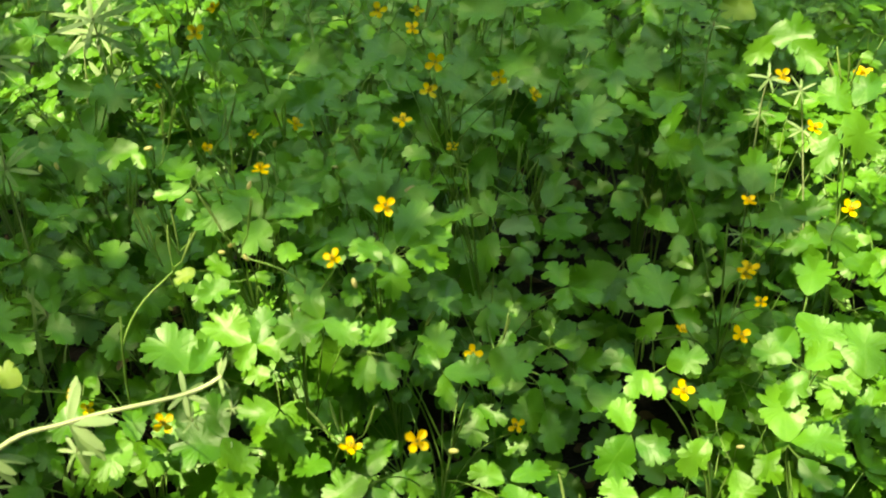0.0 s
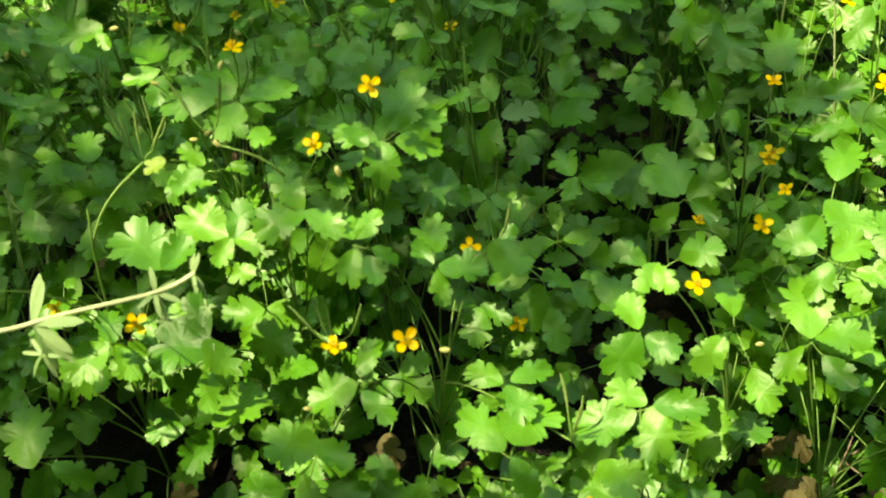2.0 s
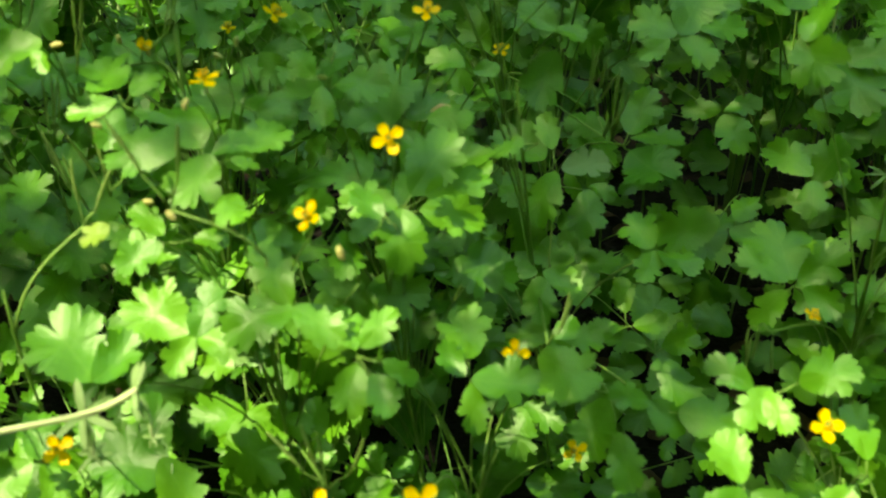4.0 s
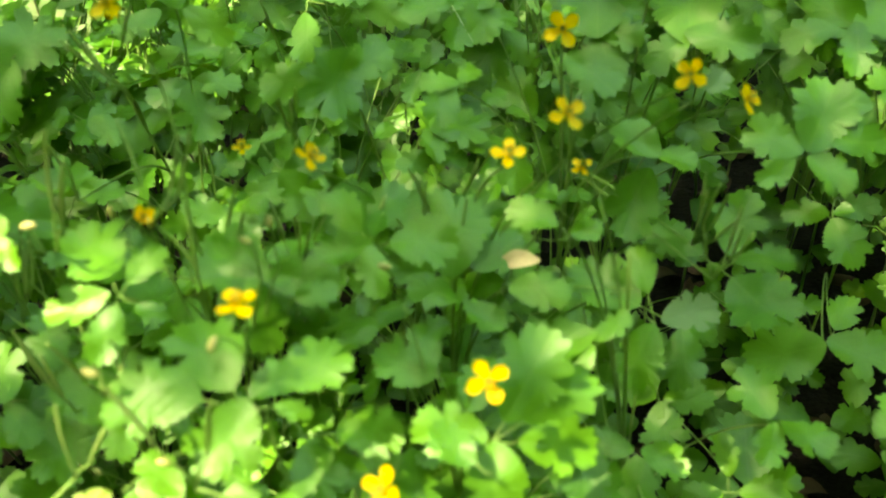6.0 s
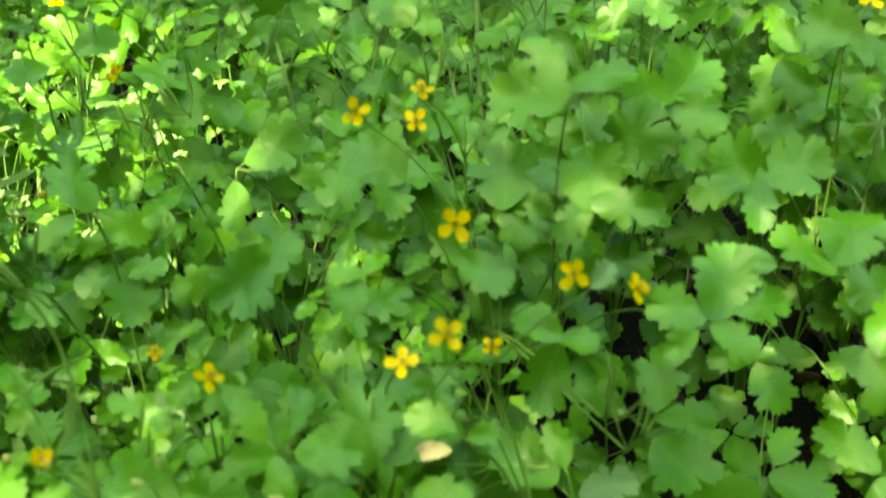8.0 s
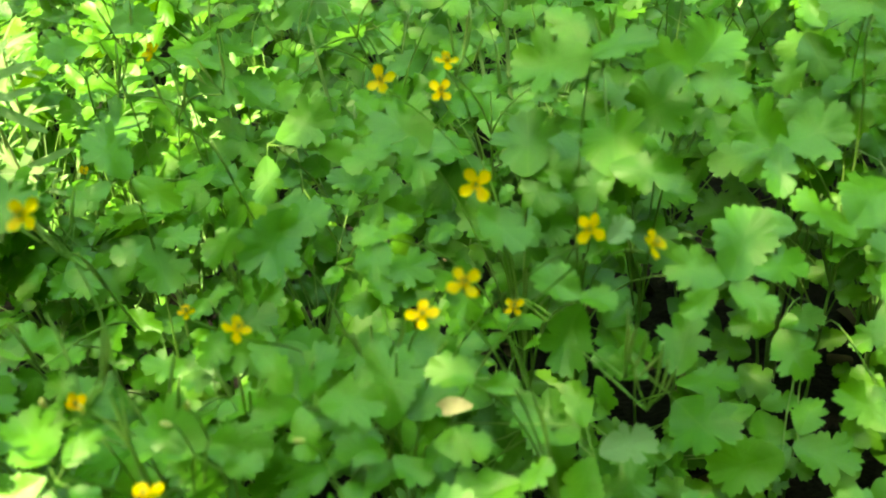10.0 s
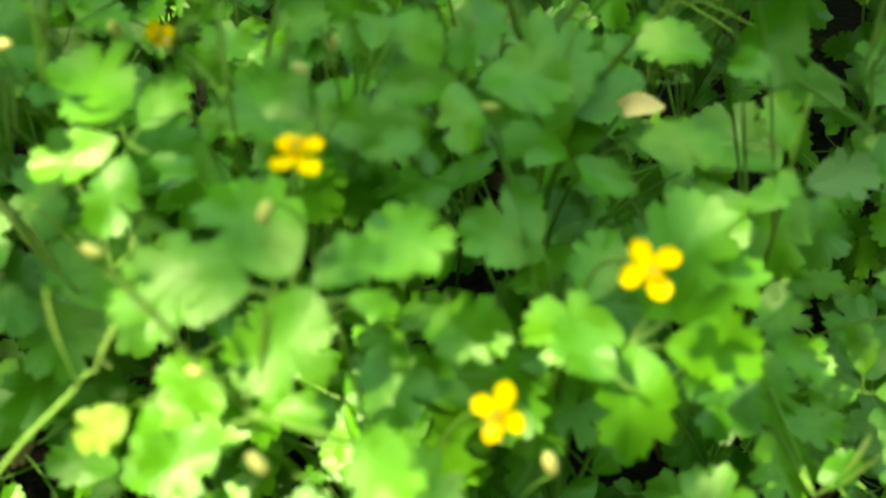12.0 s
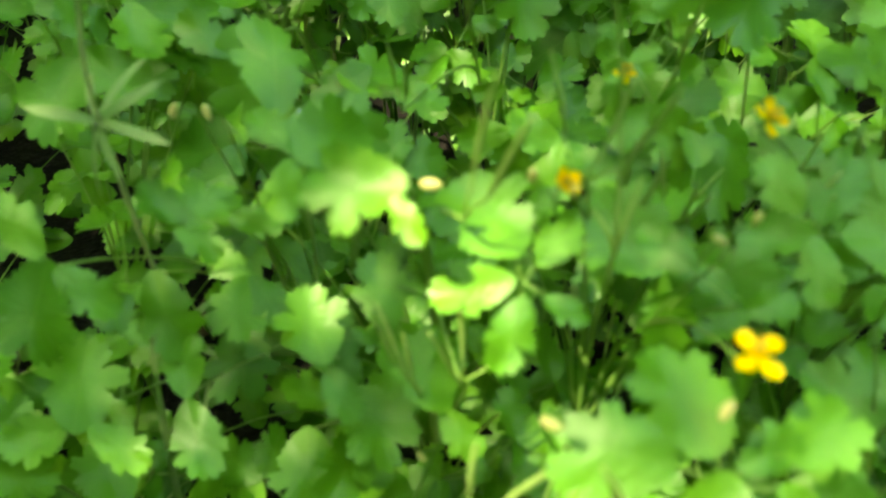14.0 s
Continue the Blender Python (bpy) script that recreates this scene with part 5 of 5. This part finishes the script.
def curled_leaf_bm(rng, length, width, curl):
    bm = bmesh.new()
    grid = []
    for i in range(8):
        u = i / 7
        w = width / 2 * math.sin(math.pi * (0.06 + 0.90 * u)) ** 0.55
        grid.append([bm.verts.new((length * (u - 0.5), w * s, curl * (w * s) ** 2 / width * 2 + 0.12 * length * math.sin(3 * u + s)
                                   + rng.uniform(-0.03, 0.03) * width)) for s in (-1, -0.5, 0, 0.5, 1)])
    for i in range(7):
        for j in range(4):
            bm.faces.new((grid[i][j], grid[i + 1][j], grid[i + 1][j + 1], grid[i][j + 1]))
    return bm


rng = random.Random(21)
dead = new("dead_leaf", mesh_of("dead_leaf", curled_leaf_bm(rng, 0.024, 0.0125, 0.5), DEAD))
dead.matrix_basis = axes((-0.05, -0.42, 0.9), (1, 0.15, -0.30), (-0.026, 1.047, 0.522))
tagged(dead, "small dry beige leaf caught on celandine leaves", "dead leaf")

bm = bmesh.new()
for _ in range(700):
    one = curled_leaf_bm(rng, rng.uniform(0.02, 0.055), rng.uniform(0.012, 0.03), rng.uniform(-1.5, 1.5))
    x, y = rng.uniform(-1.1, 1.1), rng.uniform(0.3, 2.2)
    one.transform(pose(x, y, ground_height(x, y) + 0.008, rng.uniform(-25, 25), rng.uniform(-25, 25), rng.uniform(0, 360)))
    data = bpy.data.meshes.new("scrap")
    one.to_mesh(data)
    one.free()
    bm.from_mesh(data)
    bpy.data.meshes.remove(data)
litter = new("leaf_litter", mesh_of("leaf_litter", bm, LITTER))
tagged(litter, "brown fallen leaves lying on the soil", "leaf litter", kind="stuff")


def dry_stem(points, radius, seed):
    points = [Vector(p) for p in points]
    line = []
    for a, b in zip(points, points[1:]):
        line += [a.lerp(b, i / 5) + Vector((0, 0, 0.004 * math.sin(i * 1.7 + seed))) for i in range(5)]
    line.append(points[-1])
    thing = new("dry_stem", mesh_of("dry_stem", tube(bmesh.new(), [p - points[0] for p in line], radius, radius * 0.6, 6), TWIG))
    thing.location = points[0]
    tagged(thing, "thin dry brown stem lying on the soil", "stem", "dry stems")


dry_stem([(0.26, 0.80, 0.012), (0.40, 0.92, 0.05), (0.56, 1.02, 0.09)], 0.0020, 1)
dry_stem([(0.60, 0.78, 0.015), (0.46, 0.92, 0.06), (0.36, 1.06, 0.10)], 0.0016, 2)
dry_stem([(0.34, 0.72, 0.012), (0.42, 0.90, 0.08), (0.52, 1.05, 0.16)], 0.0014, 3)
dry_stem([(-0.34, 0.80, 0.012), (-0.22, 0.90, 0.04), (-0.08, 1.00, 0.05)], 0.0018, 4)


# ---- unseen ring of woods, added to block low skylight ----
bm = bmesh.new()
rows = []
for i in range(13):
    z = 9.5 * i / 12
    rows.append([bm.verts.new(((r := 7.6 + 1.2 * noise.noise((math.cos(a) * 3, math.sin(a) * 3, z * 0.5)) + 1.0 * noise.noise((math.cos(a) * 9, math.sin(a) * 9, z))) * math.cos(a),
                               r * math.sin(a) + 1, z * (1 + 0.25 * noise.noise((math.cos(a) * 5, math.sin(a) * 5, 7))) - 0.1))
                 for a in (2 * math.pi * k / 120 for k in range(120))])
for one, two in zip(rows, rows[1:]):
    for k in range(120):
        bm.faces.new((one[k], two[k], two[(k + 1) % 120], one[(k + 1) % 120]))
wood = new("backdrop", mesh_of("backdrop", bm, UNSEEN_WOODS, False))
tagged(wood, "unseen leafy ring added to block low skylight", "woods", kind="structure")


# ---- the tree that shades the clump ----
# Out of view: crown and gaps are laid out to place the dapples.
tree = new("shade_tree")
tree.location = (-1.9, -1.5, 0)
foot = Vector(tree.location)
trunk_line = [Vector((0.05 * math.sin(i), 0.06 * math.cos(1.3 * i) - 0.06, 0.66 * i)) for i in range(9)]
part("trunk", tube(bmesh.new(), trunk_line, 0.09, 0.05, 10), BARK, tree)
rng = random.Random(77)
for k in range(7):
    end = Vector((rng.uniform(-3.4, -0.8), rng.uniform(-1.8, 0.8), rng.uniform(4.3, 5.8))) - foot
    start = trunk_line[4 + k % 4]
    part("limb", tube(bmesh.new(), curve_points(start, start + Vector((0, 0, 0.5)), end * 0.7 + Vector((0, 0, 0.7)), end, 9), 0.026, 0.006, 6), BARK, tree)
# Gaps of the crown, as the sunny places under it: middle, half widths, and the share of leaves left in them.
GAPS = [(-0.26, 0.728, 0.20, 0.10, 0.18), (-0.02, 0.69, 0.12, 0.06, 0.03), (0.11, 0.68, 0.14, 0.07, 0.02), (0.45, 0.87, 0.17, 0.15, 0.03),
        (0.52, 1.12, 0.13, 0.16, 0.03), (0.54, 1.36, 0.17, 0.22, 0.03), (0.33, 1.20, 0.12, 0.12, 0.6), (0.025, 0.91, 0.055, 0.05, 0.22),
        (-0.56, 1.70, 0.25, 0.29, 0.04), (-0.12, 1.75, 0.18, 0.20, 0.72), (-0.14, 0.845, 0.15, 0.09, 0.09), (0.25, 0.78, 0.12, 0.06, 0.03),
        (-0.11, 0.90, 0.07, 0.05, 0.12), (-0.19, 0.965, 0.06, 0.045, 0.06), (-0.35, 1.00, 0.035, 0.03, 0.1), (-0.47, 0.84, 0.08, 0.06, 0.05)]
bm = bmesh.new()
for k in range(43000):
    outer = k > 23000
    spot = Vector((rng.uniform(-1.5, 1.5), rng.uniform(0.2, 3.2), 0.5))
    # Outer leaves, added to tint the skylight green.
    if outer:
        spot = Vector((rng.gauss(0, 2.4), rng.gauss(1.4, 2.4), 0.5))
        if abs(spot.x) < 1.3 and 0.3 < spot.y < 3.0:
            continue
    elif (spot.x / 1.5) ** 2 + ((spot.y - 1.6) / 1.6) ** 2 > 1 + 0.35 * noise.noise(spot * 2.2):
        continue
    left = min([e for a, b, c, d, e in GAPS if ((spot.x - a) / c) ** 2 + ((spot.y - b) / d) ** 2 < 1 + 0.6 * noise.noise(spot * 14)], default=1)
    if rng.random() > left or (spot.y > 1.5 and noise.noise(spot * 9 + Vector((5, 2, 0))) > 0.58):
        continue
    at = spot + SUN_WAY * ((rng.uniform(4.0, 5.8) - 0.5) / SUN_WAY.z) - foot
    size = rng.uniform(0.04, 0.075) * (1.6 if outer else 1)
    m = Matrix.Translation(at) @ Euler((rng.uniform(-0.8, 0.8), rng.uniform(-0.8, 0.8), rng.uniform(0, 6.28))).to_matrix().to_4x4()
    ring = [bm.verts.new(m @ Vector((size * x, size * y, size * 0.15 * abs(y)))) for x, y in
            ((-0.5, 0), (-0.2, -0.3), (0.2, -0.28), (0.6, 0), (0.2, 0.28), (-0.2, 0.3))]
    bm.faces.new((ring[0], ring[1], ring[2], ring[3]))
    bm.faces.new((ring[0], ring[3], ring[4], ring[5]))
crown = part("crown", bm, TREE_LEAF, tree, "open green crown of many small leaves")
tagged(crown, kind="stuff")
tagged(tree, "slender tree with an open green crown over the clump", "tree")
